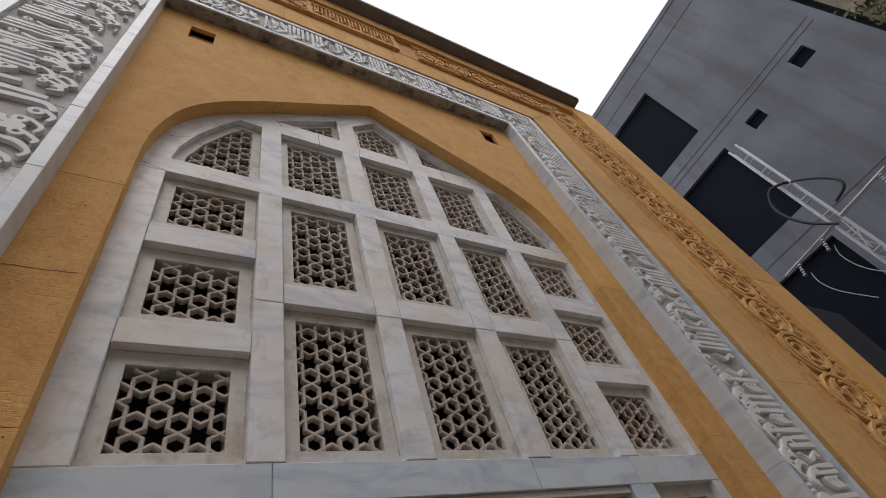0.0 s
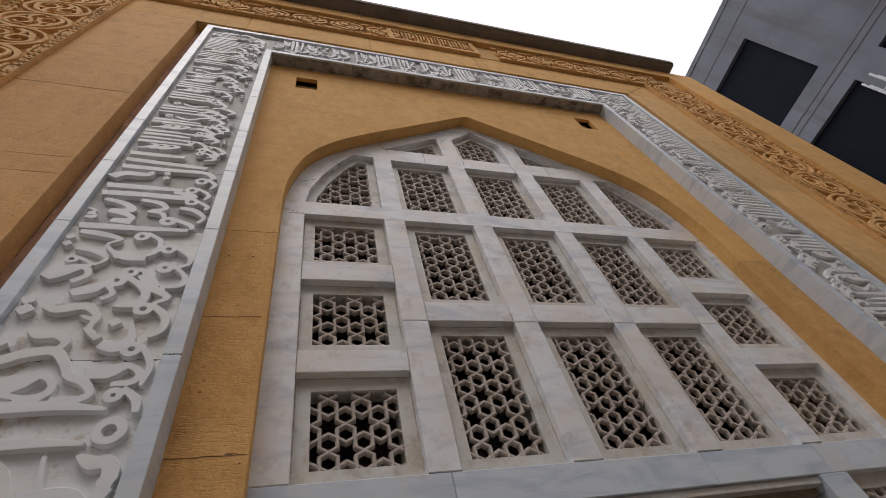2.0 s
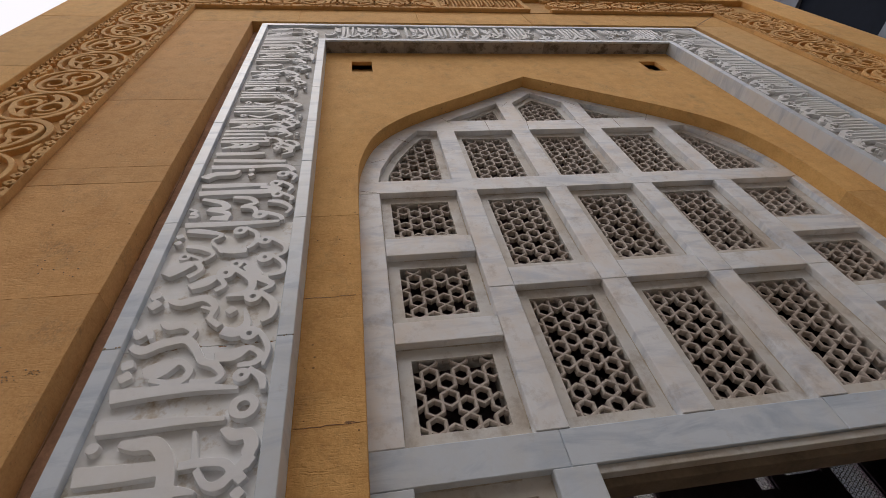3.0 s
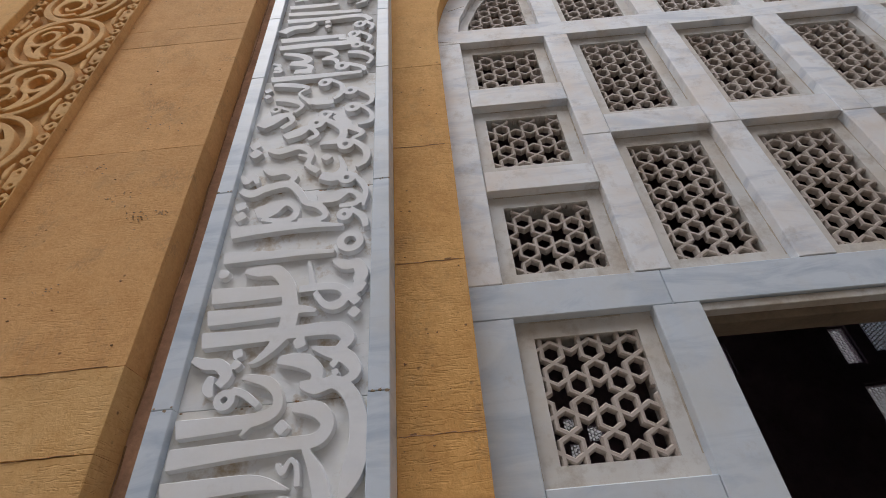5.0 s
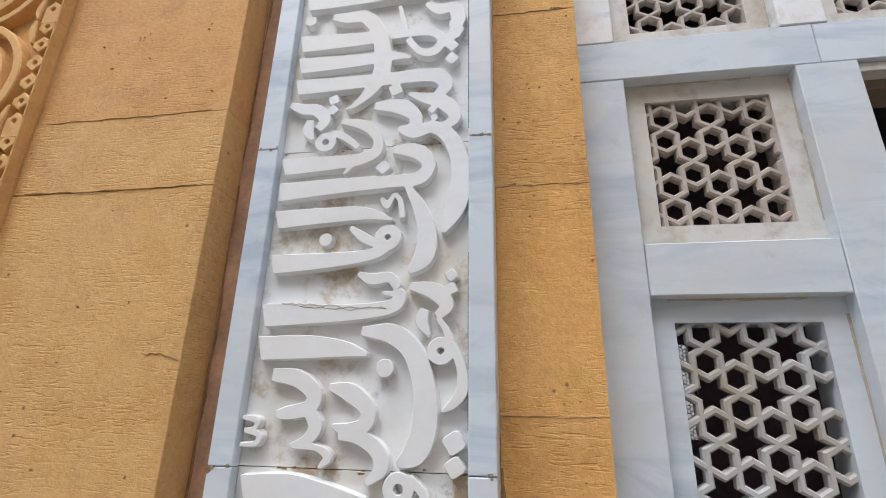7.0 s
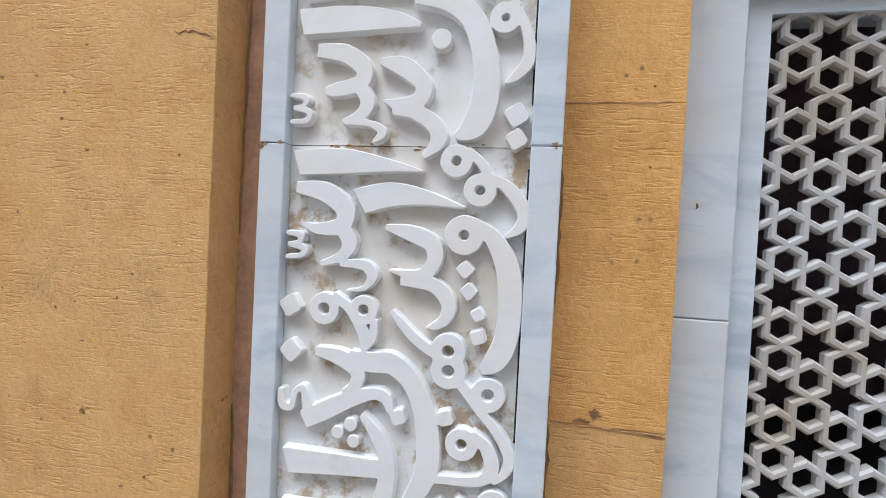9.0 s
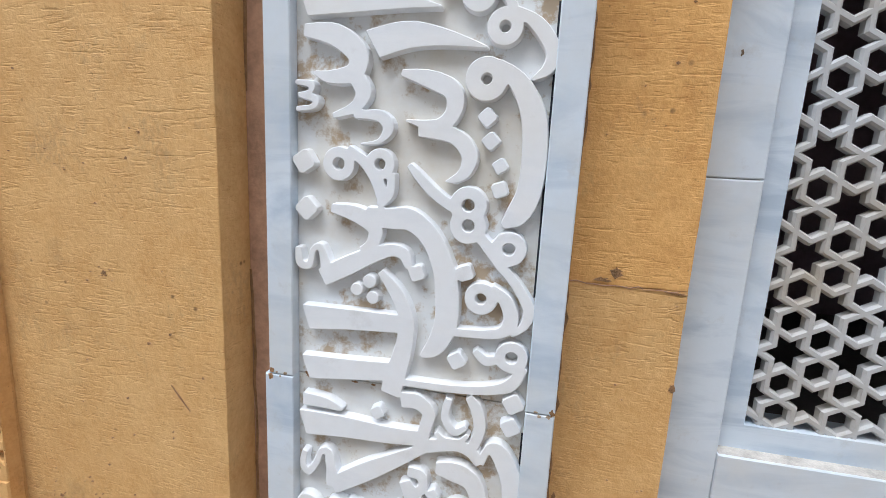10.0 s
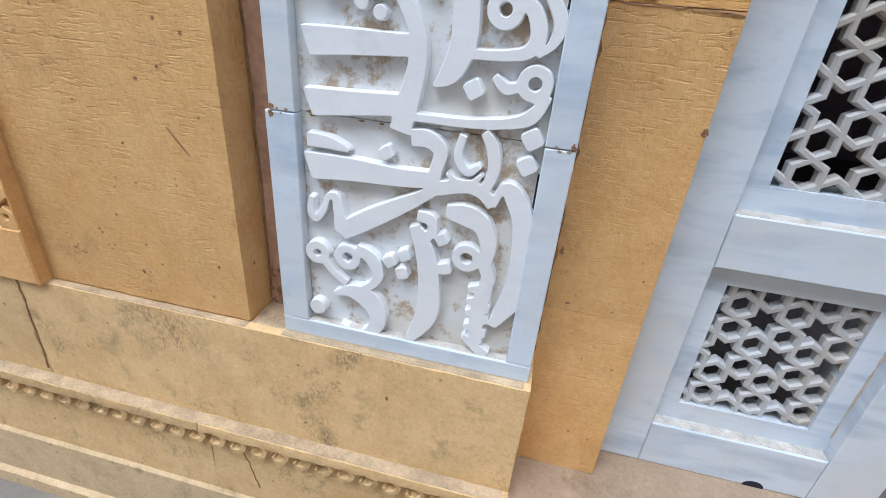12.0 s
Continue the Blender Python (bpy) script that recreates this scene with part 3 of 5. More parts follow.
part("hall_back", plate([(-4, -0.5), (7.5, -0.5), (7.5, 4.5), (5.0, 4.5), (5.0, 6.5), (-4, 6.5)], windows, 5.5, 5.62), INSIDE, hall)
for wdw in windows:
    far = part("far_window", plate(inset(wdw, -0.01), [inset(wdw, 0.02)], 5.53, 5.6), INSIDE, hall, "small pierced window at the back of the hall")
    lattice(inset(wdw, 0.02), 5.54, 5.548, JALI, far, half=0.0048, origin=(wdw[0][0], wdw[0][1]), hexa=0.020)

# unseen wall added to dim the sky behind the far windows
part("court_wall", box(bmesh.new(), -6, 26, 14.0, 14.3, -0.75, 14.0), BACKDROP, hall)

# ---- marble screen ----
screen = thing("marble_screen", "tall white marble screen of pierced star lattice panels", "screen")
DEEP = 1.475


def bar(name, x0, x1, z0, z1, label="", y0=SCREEN):
    g = 0.0008
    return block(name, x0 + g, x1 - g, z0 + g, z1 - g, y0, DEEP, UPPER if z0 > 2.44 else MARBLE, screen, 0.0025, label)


SIDE_ROWS = [(3.475, 3.868), (2.95, 3.349), (2.445, 2.844), (1.863, 2.323), (0.524, 1.737), (-0.061, 0.401)]
LOW = (-0.155, 0.256)
ORIGINS = {1.863: (-0.058, 2.093), 0.524: (0.016, 0.837), -0.061: (0.064, 0.163)}
for flip in (False, True):
    def span(a, b):
        return (2 * MID - b, 2 * MID - a) if flip else (a, b)
    for z0, z1 in ((SILL, 1.08), (1.08, 2.323), (2.446, 3.868)):
        bar("stile", *span(L_EDGE - 0.012, LOW[0] if z0 < 2.3 else COLS[0][0]), z0, z1)
    for z0, z1 in ((SILL, 2.323), (2.446, 3.107), (3.107, 3.868)):
        bar("mullion", *(span(LOW[1], 0.396) if z0 < 2.3 else span(COLS[0][1], COLS[1][0])), z0, z1, y0=SCREEN - 0.0015)
    bar("header_rail", *span(L_EDGE - 0.012, 0.318), 2.323, 2.446)
    for z0, z1 in ((SILL, -0.061), (0.401, 0.524), (1.737, 1.863), (2.844, 2.95), (3.349, 3.475)):
        bar("rail", *span(*(LOW if z0 < 2.3 else COLS[0])), z0, z1)
    for z0, z1 in SIDE_ROWS:
        org = ORIGINS.get(z0)
        if org and flip:
            org = (2 * MID - org[0], org[1])
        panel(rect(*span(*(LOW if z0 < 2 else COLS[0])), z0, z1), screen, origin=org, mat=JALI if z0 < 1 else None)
bar("header_rail", 0.318, MID + 0.21, 2.323, 2.446)
bar("header_rail", MID + 0.21, 2 * MID - 0.318, 2.323, 2.446)
for a, b in ((COLS[1][1], COLS[2][0]), (COLS[2][1], COLS[3][0])):
    bar("mullion", a, b, 2.446, 3.107, y0=SCREEN - 0.0015)
    bar("mullion", a, b, 3.107, 3.868, y0=SCREEN - 0.0015)
for a, b in COLS[1:4]:
    bar("rail", a, b, 3.107, 3.225)
    panel(rect(a, b, 2.446, 3.107), screen)
    panel(rect(a, b, 3.225, 3.868), screen)

quarter = [(-0.168, 3.985), (0.243, 3.985), (0.243, 4.60), (0.115, 4.612), (0.01, 4.46), (-0.085, 4.285), (-0.150, 4.11)]
wedge = [(0.325, 4.745), (0.753, 4.745), (0.753, 5.04)]
house = [(MID - 0.195, 4.725), (MID + 0.195, 4.725), (MID + 0.195, 5.04), (MID, 5.235), (MID - 0.195, 5.04)]
tops = [quarter, mirrored(quarter)] + [rect(a, b, 3.985, 4.588) for a, b in COLS[1:4]] + [wedge, mirrored(wedge), house]
curve = [p for p in arch_line(0.02) if p[1] > 3.88]
head = [(2 * MID - curve[0][0], 3.869)] + [p for p in curve[::-1]] + [(curve[0][0], 3.869)]
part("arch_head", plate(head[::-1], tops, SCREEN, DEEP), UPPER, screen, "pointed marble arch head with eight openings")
for t in tops:
    panel(t, screen, 0.032 if len(t) == 3 else 0.046)
# hairline joints of the arch stones
for (ax, az), (bx, bz) in (((-0.20, 4.20), (-0.115, 4.24)), ((-0.03, 4.50), (0.045, 4.44)), ((0.30, 4.80), (0.36, 4.70)), ((0.60, 4.74), (0.60, 4.59)), ((1.30, 5.06), (1.36, 4.98)), ((1.25, 4.72), (1.27, 4.59)), ((-0.275, 3.90), (-0.17, 3.87))):
    for m in (0, 1):
        p = [(2 * MID - x, z, 0.0012) if m else (x, z, 0.0012) for x, z in ((ax, az), (bx, bz))]
        part("joint", ribbon(bmesh.new(), p, SCREEN - 0.0006, SCREEN + 0.001, c=0.0004), JOINT, screen)
door_head = thing("door_lintel", "brown stained stone lintel over the dark doorway", "lintel", kind="structure")
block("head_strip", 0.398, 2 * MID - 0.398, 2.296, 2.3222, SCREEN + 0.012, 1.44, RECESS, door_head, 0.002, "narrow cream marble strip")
block("lintel_beam", 0.398, 2 * MID - 0.398, 2.27, 2.3222, 1.4405, 1.53, LINTEL, door_head)
for s in (0, 1):
    xs = (0.372, 0.392) if not s else (2 * MID - 0.392, 2 * MID - 0.372)
    block("jamb", *xs, SILL, 2.269, 1.476, 1.62, MARBLE, door_head)

# ---- ochre wall round the screen ----
face_wall = thing("wall_recess", "ochre sandstone wall sunk between the inscription bands", "wall", kind="structure")
cuts = [SILL, 0.28, 0.877, 1.477, 1.986, 2.496, 3.03, 3.56]
for x0, x1 in ((-0.494, L_EDGE), (R_EDGE, BAND_R[0])):
    for z0, z1 in zip(cuts, cuts[1:]):
        rough_block("stone_block", x0, x1, z0 + 0.0002, z1 - 0.0002, WALL + random.uniform(0, 0.0012), SCREEN - 0.0005, PALE if z1 < 0.9 else STONE, face_wall, 0.0017)
outline = [(-0.494, 3.561), (L_EDGE, 3.561), (L_EDGE, 3.70)] + arch_line()[1:-1] + [(R_EDGE, 3.70), (R_EDGE, 3.561), (BAND_R[0], 3.561), (BAND_R[0], BAND_TOP[0]), (-0.494, BAND_TOP[0])]
part("spandrel", plate(outline, vents, WALL, SCREEN - 0.0005), SMOOTH, face_wall)
for v in vents:
    part("vent_back", plate(inset(v, 0.001), [], 1.368, 1.38), SMOOTH, face_wall)

# ---- frames round the portal ----
portal = thing("portal_frame", "stepped ochre sandstone frame round the portal with worn block joints", "portal frame", kind="structure")
GROOVE = 1.29
L_FLAT, R_FLAT = (-1.705, -1.148), (3.20, 3.66)
T_FLAT = (6.475, 6.90)
L_SCR, R_SCR, T_SCR = (-2.26, -1.705), (3.66, 4.32), (6.90, 7.36)
for x0, x1, z0, z1 in ((L_FLAT[1], BAND_L[0], 0.14, T_FLAT[0]), (BAND_R[1], R_FLAT[0], 0.14, T_FLAT[0]), (BAND_L[0], BAND_R[1], BAND_TOP[1], T_FLAT[0])):
    block("groove", x0, x1, z0, z1, GROOVE, 1.34, MORTAR, portal)
for (x0, x1), joints in ((L_FLAT, [0.15, 1.979, 2.187, 3.02, 3.745, 3.89, 4.70, 5.47, T_FLAT[0]]), (R_FLAT, [0.15, 1.0, 1.9, 2.8, 3.6, 4.4, 5.3, T_FLAT[0]])):
    for z0, z1 in zip(joints, joints[1:]):
        rough_block("stone_block", x0, x1, z0 + 0.0005, z1 - 0.0005, FLAT + random.uniform(0, 0.002), 1.335, TAN if z0 > 2.1 and x0 < 0 else PALE, portal, 0.0024)
xs = [L_FLAT[0], -0.75, 0.35, 1.45, 2.5, R_FLAT[1]]
for x0, x1 in zip(xs, xs[1:]):
    block("stone_block", x0 + 0.001, x1 - 0.001, T_FLAT[0], T_FLAT[1], FLAT + random.uniform(0, 0.0015), 1.335, SMOOTH, portal, 0.003)
for (x0, x1), js in (((-2.74, L_SCR[0]), [0.15, 1.3, 2.5, 3.9, 5.1, 6.3, 7.60]), ((R_SCR[1], 4.82), [0.15, 1.3, 2.5, 3.9, 5.1, 6.3, 7.60])):
    for z0, z1 in zip(js, js[1:]):
        block("stone_block", x0, x1, z0 + 0.001, z1 - 0.001, OUTER, 1.335, SMOOTH, portal, 0.004)
xs = [L_SCR[0], -1.0, 0.3, 1.6, 2.9, R_SCR[1]]
for x0, x1 in zip(xs, xs[1:]):
    block("stone_block", x0 + 0.001, x1 - 0.001, T_SCR[1], 7.60, OUTER, 1.335, SMOOTH, portal, 0.003)
top = thing("cornice", "dark grey cement cornice slab along the wall top", "cornice", kind="structure")
bm = box(bmesh.new(), -2.80, 4.50, 1.00, 1.95, 7.60, 7.72)
bmesh.ops.bevel(bm, geom=bm.edges[:], offset=0.02, segments=2, affect="EDGES")
part("cornice_slab", bm, CORNICE, top)
bm = box(bmesh.new(), -2.76, 4.46, 1.05, 1.95, 7.72, 7.80)
part("cornice_cap", bm, CORNICE, top)

# ---- plinth ----
plinth = thing("plinth", "weathered ochre sandstone plinth with a scalloped moulding", "plinth", kind="structure")
PF = 1.177
for x_lo, x_hi, js in ((-2.74, -0.485, (-2.74, -1.803, -0.485)), (BAND_R[0] - 0.01, 4.82, (BAND_R[0] - 0.01, 3.7, 4.82))):
    for x0, x1 in zip(js, js[1:]):
        rough_block("plinth_stone", x0 + 0.0005, x1 - 0.0005, -0.182, 0.147, PF, 1.334, PLINTH, plinth, 0.0045, 0.022)
    js2 = (x_lo, -2.1, -1.312, x_hi) if x_lo < 0 else (x_lo, 3.4, x_hi)
    for x0, x1 in zip(js2, js2[1:]):
        rough_block("ledge", x0 + 0.0005, x1 - 0.0005, -0.217, -0.1825, PF - 0.036, 1.334, PLINTH, plinth, 0.0055, 0.018)
        rough_block("plinth_stone", x0 + 0.0005, x1 - 0.0005, -0.49, -0.2175, PF - 0.002, 1.334, PLINTH, plinth, 0.003)
    bm = bmesh.new()
    prof = [(PF - 0.004, -0.4905), (PF - 0.013, -0.498), (PF - 0.015, -0.69), (PF - 0.032, -0.70), (PF - 0.034, -0.75), (1.334, -0.75), (1.334, -0.4905)]
    a = [bm.verts.new((x_lo, y, z)) for y, z in prof]
    b = [bm.verts.new((x_hi, y, z)) for y, z in prof]
    for i in range(len(prof)):
        j = (i + 1) % len(prof)
        bm.faces.new((a[i], a[j], b[j], b[i]))
    bm.faces.new(a)
    bm.faces.new(b[::-1])
    part("base_course", bm, PLINTH_LOW, plinth)
    x = x_lo + 0.02
    while x < x_hi - 0.05:
        bm = bmesh.new()
        line = smooth_line([(x, -0.2178, 0.007), (x + 0.030, -0.222, 0.0085), (x + 0.045, -0.241, 0.009), (x + 0.034, -0.262, 0.0085), (x + 0.012, -0.266, 0.008), (x + 0.004, -0.254, 0.004)], 3)
        ribbon(bm, line, PF - 0.026, PF - 0.0015, c=0.003)
        part("scallop", bm, PLINTH, plinth)
        x += 0.062

# ---- inscription bands: slabs, rims, ground ----
GROUND_Y = 1.224
band = thing("inscription_band", "white marble inscription band of raised sacred script framing the portal", "inscription")


def band_piece(x0, x1, z0, z1, upright, joints):
    """A run of slabs with a sunk ground between two raised rims."""
    rim = 0.052
    for a, b in zip(joints, joints[1:]):
        g = 0.0007
        if upright:
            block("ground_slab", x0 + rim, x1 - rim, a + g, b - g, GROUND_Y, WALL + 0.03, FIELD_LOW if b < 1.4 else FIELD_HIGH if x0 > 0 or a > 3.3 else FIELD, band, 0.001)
            out = 0.009 if x0 < 0 and b < 0.66 else 0.0
            block("rim", x0 - out, x0 + rim, a + g, b - g, BAND, WALL + 0.03, MARBLE, band, 0.002)
            block("rim", x1 - rim, x1, a + g, b - g, BAND, WALL + 0.03, MARBLE, band, 0.002)
        else:
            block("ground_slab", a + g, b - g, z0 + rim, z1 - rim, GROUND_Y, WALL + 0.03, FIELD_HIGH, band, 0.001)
            block("rim", a + g, b - g, z0, z0 + rim, BAND, BAND + 0.014, MARBLE, band, 0.002)
            block("soffit_slab", a + g, b - g, z0 + 0.002, z0 + rim, BAND + 0.0145, WALL + 0.03, SOFFIT, band, 0.001, "dark-streaked underside of the top band, its shade put into the grey")
            block("rim", a + g, b - g, z1 - rim, z1, BAND, WALL + 0.03, MARBLE, band, 0.002)


band_piece(*BAND_L, 0.148, BAND_TOP[1], True, [0.19, 0.654, 1.376, 2.065, 2.767, 3.415, 3.90, 4.365, 4.90, 5.42, BAND_TOP[0]])
block("rim", BAND_L[0] - 0.009, BAND_L[1], 0.148, 0.19, BAND, WALL + 0.03, MARBLE, band, 0.002)
band_piece(*BAND_R, 0.148, BAND_TOP[1], True, [0.19, 0.9, 1.6, 2.3, 3.0, 3.7, 4.4, 5.1, BAND_TOP[0]])
band_piece(BAND_L[1], BAND_R[0], *BAND_TOP, False, [BAND_L[1], 0.15, 0.77, 1.39, 2.01, BAND_R[0]])


def band_corner(x0, x1, left):
    """Where an upright of the band meets the top run: the script field turns the corner inside the outer rims."""
    (z0, z1), r, back = BAND_TOP, 0.052, WALL + 0.03
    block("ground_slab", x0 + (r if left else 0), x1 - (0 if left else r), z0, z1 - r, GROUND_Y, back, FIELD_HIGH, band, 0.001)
    block("rim", *((x0, x0 + r) if left else (x1 - r, x1)), z0, z1 - r, BAND, back, MARBLE, band, 0.002)
    block("rim", x0, x1, z1 - r, z1, BAND, back, MARBLE, band, 0.002)
    block("rim", *((x1 - r, x1) if left else (x0, x0 + r)), z0, z0 + r, BAND, back - 0.002, MARBLE, band, 0.002)


band_corner(*BAND_L, True)
band_corner(*BAND_R, False)
for z0, z1 in ((0.30, 0.60), (0.86, 1.34), (1.45, 1.80), (2.10, 2.62), (2.80, 3.20)):
    block("open_joint", BAND_L[1] - 0.0555, BAND_L[1] - 0.0520, z0, z1, GROUND_Y - 0.0015, GROUND_Y + 0.001, VOID, band, 0.0003)

# ---- raised lettering of the near band: pen strokes (across, up, width) in millimetres from the band's outer edge ----
script = Relief(BAND_L[0] + 0.05, BAND_L[1] - 0.05, 0.16, 4.05, 0.0018)


def pen(*pts):
    script.line(smooth_line([(BAND_L[0] + u / 1000, v / 1000, w / 2000) for u, v, w in pts], 5), slant=15)


def disc_outline(x, z, r, n, turn=0.0, squash=1.0):
    return [(x + r * math.cos(turn + 2 * math.pi * i / n), z + squash * r * math.sin(turn + 2 * math.pi * i / n)) for i in range(n)]


def ring(u, v, r, hole):
    script.disc(BAND_L[0] + u / 1000, v / 1000, r / 1000, hole / 1000)


def knob(u, v, r):
    script.disc(BAND_L[0] + u / 1000, v / 1000, r / 1000)


def inset_corners(p, k=0.22):
    """A square with its corners cut off."""
    return [(a[0] + (b[0] - a[0]) * f, a[1] + (b[1] - a[1]) * f) for a, b in zip(p, p[1:] + p[:1]) for f in (k, 1 - k)]


def lozenge(u, v, size):
    turn = radians(-12 + 23 * ((u * 7 + v) % 3 - 1) * 0.5)
    script.shape_of(inset_corners(disc_outline(BAND_L[0] + u / 1000, v / 1000, size / 1420, 4, turn), 0.14))


knob(74, 229, 19)
pen((116, 274, 11), (153, 287, 31), (192, 276, 48), (215, 236, 40), (202, 192, 29), (164, 176, 20), (127, 193, 10))
lozenge(265, 356, 26)
pen((94, 356, 18), (116, 325, 18), (144, 306, 16))
ring(80, 368, 27, 8)
ring(147, 370, 29, 11)
lozenge(238, 378, 25)
lozenge(353, 385, 25)
pen((166, 395, 20), (199, 377, 30), (215, 343, 24), (202, 314, 18), (177, 299, 11))
lozenge(269, 398, 25)
pen((428, 414, 27), (441, 380, 27), (434, 340, 30), (429, 290, 30), (431, 240, 28), (438, 218, 20))
for v in (352, 324, 296, 260):
    pen((436, v, 22), (420, v - 1, 19), (404, v - 4, 13))
    pen((428, v - 12, 26), (440, v - 13, 26), (452, v - 13, 16))
pen((404, 232, 12), (425, 216, 20), (445, 200, 24), (462, 195, 16))
ring(394, 417, 29, 12)
lozenge(342, 448, 24)
pen((286, 468, 25), (312, 413, 40), (324, 335, 45), (321, 262, 48), (286, 188, 17))
pen((291, 490, 22), (317, 486, 23), (323, 463, 19), (306, 442, 24))
pen((74, 494, 12), (69, 463, 15), (81, 447, 15), (98, 469, 14), (109, 498, 13), (125, 498, 19), (131, 465, 23), (135, 425, 28))
pen((346, 508, 23), (383, 506, 42), (416, 492, 37), (433, 450, 31), (428, 406, 26))
pen((431, 532, 13), (444, 567, 17), (465, 560, 35), (490, 508, 39), (499, 426, 42), (494, 347, 44), (461, 271, 19))
pen((324, 547, 19), (274, 514, 29), (206, 472, 40), (133, 425, 37))
pen((326, 550, 28), (378, 563, 26), (410, 555, 24), (431, 532, 21))
pen((69, 557, 53), (161, 561, 45), (250, 560, 36), (323, 565, 31))
pen((342, 583, 10), (359, 570, 11), (388, 571, 11), (404, 588, 8))
lozenge(226, 603, 24)
pen((70, 608, 27), (113, 607, 24), (140, 601, 16), (155, 597, 4))
lozenge(480, 616, 31)
pen((272, 637, 31), (303, 639, 31), (327, 620, 26), (322, 590, 24), (317, 564, 24))
pen((365, 655, 14), (359, 617, 16), (378, 590, 16), (400, 604, 10))
lozenge(482, 662, 33)
pen((401, 664, 15), (418, 640, 23), (425, 601, 22), (415, 565, 19))
pen((76, 677, 50), (170, 684, 42), (249, 691, 37))
lozenge(374, 731, 29)
pen((495, 735, 17), (476, 700, 24), (441, 684, 19), (369, 675, 16), (274, 674, 14))
ring(472, 750, 29, 11)
pen((406, 755, 12), (428, 738, 19), (455, 747, 13))
pen((77, 779, 49), (169, 784, 41), (258, 787, 35), (281, 787, 32))
knob(211, 832, 12)
knob(180, 845, 12)
ring(411, 852, 29, 10)
knob(204, 862, 13)
pen((427, 873, 16), (455, 852, 24), (466, 819, 26), (452, 795, 21), (415, 787, 17), (358, 785, 15))
pen((225, 883, 13), (256, 846, 26), (277, 800, 29), (275, 750, 33), (262, 693, 39), (250, 645, 39))
lozenge(293, 886, 27)
pen((278, 894, 13), (269, 918, 22), (243, 924, 23), (201, 908, 30), (157, 885, 36), (110, 860, 34))
lozenge(380, 895, 27)
pen((62, 915, 12), (66, 885, 17), (85, 882, 13), (92, 911, 12), (108, 917, 14), (120, 877, 23))
ring(453, 944, 30, 11)
pen((402, 962, 19), (425, 936, 21), (441, 914, 18), (462, 893, 17), (483, 865, 19), (496, 839, 21), (490, 812, 16), (469, 790, 6))
ring(381, 979, 32, 11)
lozenge(79, 988, 36)
pen((128, 992, 16), (178, 984, 30), (213, 960, 28), (206, 931, 21), (185, 920, 10))
pen((195, 992, 15), (237, 981, 37), (278, 982, 39), (317, 951, 37), (343, 897, 41), (352, 835, 43), (349, 790, 42), (332, 751, 33), (307, 730, 6))
ring(379, 1014, 32, 11)
lozenge(430, 1043, 25)
pen((240, 1060, 16), (239, 1024, 15), (218, 1002, 14))
ring(142, 1072, 30, 11)
lozenge(74, 1073, 36)
ring(219, 1075, 27, 10)
pen((272, 1077, 10), (289, 1059, 17), (317, 1032, 20), (352, 1009, 19))
lozenge(428, 1082, 22)
pen((158, 1099, 16), (193, 1075, 20), (217, 1041, 23), (227, 1006, 19))
lozenge(410, 1122, 25)
pen((286, 1134, 20), (346, 1129, 26), (375, 1101, 28), (372, 1073, 23), (355, 1057, 14), (336, 1052, 2))
pen((169, 1157, 12), (215, 1157, 20), (233, 1138, 21), (217, 1114, 10), (182, 1108, 4))
lozenge(402, 1160, 26)
pen((67, 1187, 8), (97, 1182, 13), (91, 1168, 10), (60, 1164, 9))
pen((59, 1210, 8), (89, 1206, 13), (86, 1193, 9), (64, 1188, 8))
ring(397, 1220, 35, 9)
pen((168, 1225, 28), (186, 1197, 30), (171, 1170, 20), (130, 1154, 10))
pen((253, 1228, 11), (304, 1218, 30), (341, 1201, 31), (346, 1170, 28), (322, 1145, 22), (263, 1150, 5))
pen((412, 1243, 19), (447, 1218, 30), (475, 1169, 40), (483, 1107, 41), (479, 1043, 40), (463, 1005, 38), (439, 983, 9))
pen((201, 1272, 49), (262, 1287, 44), (325, 1283, 27), (396, 1268, 4))
pen((76, 1295, 21), (133, 1288, 37), (174, 1258, 37), (168, 1227, 32), (124, 1219, 22), (94, 1226, 7))
ring(421, 1299, 29, 9)
pen((438, 1323, 13), (472, 1302, 23), (498, 1265, 24), (492, 1236, 19), (469, 1220, 6))
pen((75, 1340, 46), (164, 1345, 47), (250, 1339, 25), (317, 1330, 4))
ring(377, 1349, 29, 9)
pen((395, 1370, 13), (422, 1345, 17), (435, 1318, 14))
lozenge(479, 1388, 31)
pen((166, 1415, 9), (215, 1414, 13), (239, 1397, 17), (221, 1379, 5))
lozenge(477, 1429, 35)
pen((256, 1440, 23), (297, 1435, 27), (334, 1412, 30), (342, 1382, 28), (316, 1355, 10))
pen((65, 1441, 8), (95, 1435, 12), (90, 1418, 11), (58, 1416, 8))
pen((56, 1466, 8), (87, 1461, 13), (84, 1446, 9), (63, 1442, 8))
pen((192, 1482, 25), (209, 1452, 28), (193, 1427, 21), (161, 1416, 8))
pen((229, 1525, 13), (273, 1515, 35), (310, 1485, 31), (305, 1456, 29), (272, 1447, 24), (240, 1454, 7))
pen((107, 1547, 25), (161, 1541, 34), (198, 1514, 33), (192, 1486, 29), (147, 1475, 26), (125, 1473, 12))
knob(340, 1561, 18)
ring(450, 1594, 27, 7)
pen((74, 1599, 48), (163, 1604, 46), (248, 1601, 29), (303, 1589, 4))
pen((72, 1600, 49), (153, 1599, 42), (238, 1595, 27), (303, 1586, 5))
pen((470, 1610, 15), (490, 1563, 19), (492, 1521, 22), (474, 1496, 18), (454, 1483, 5))
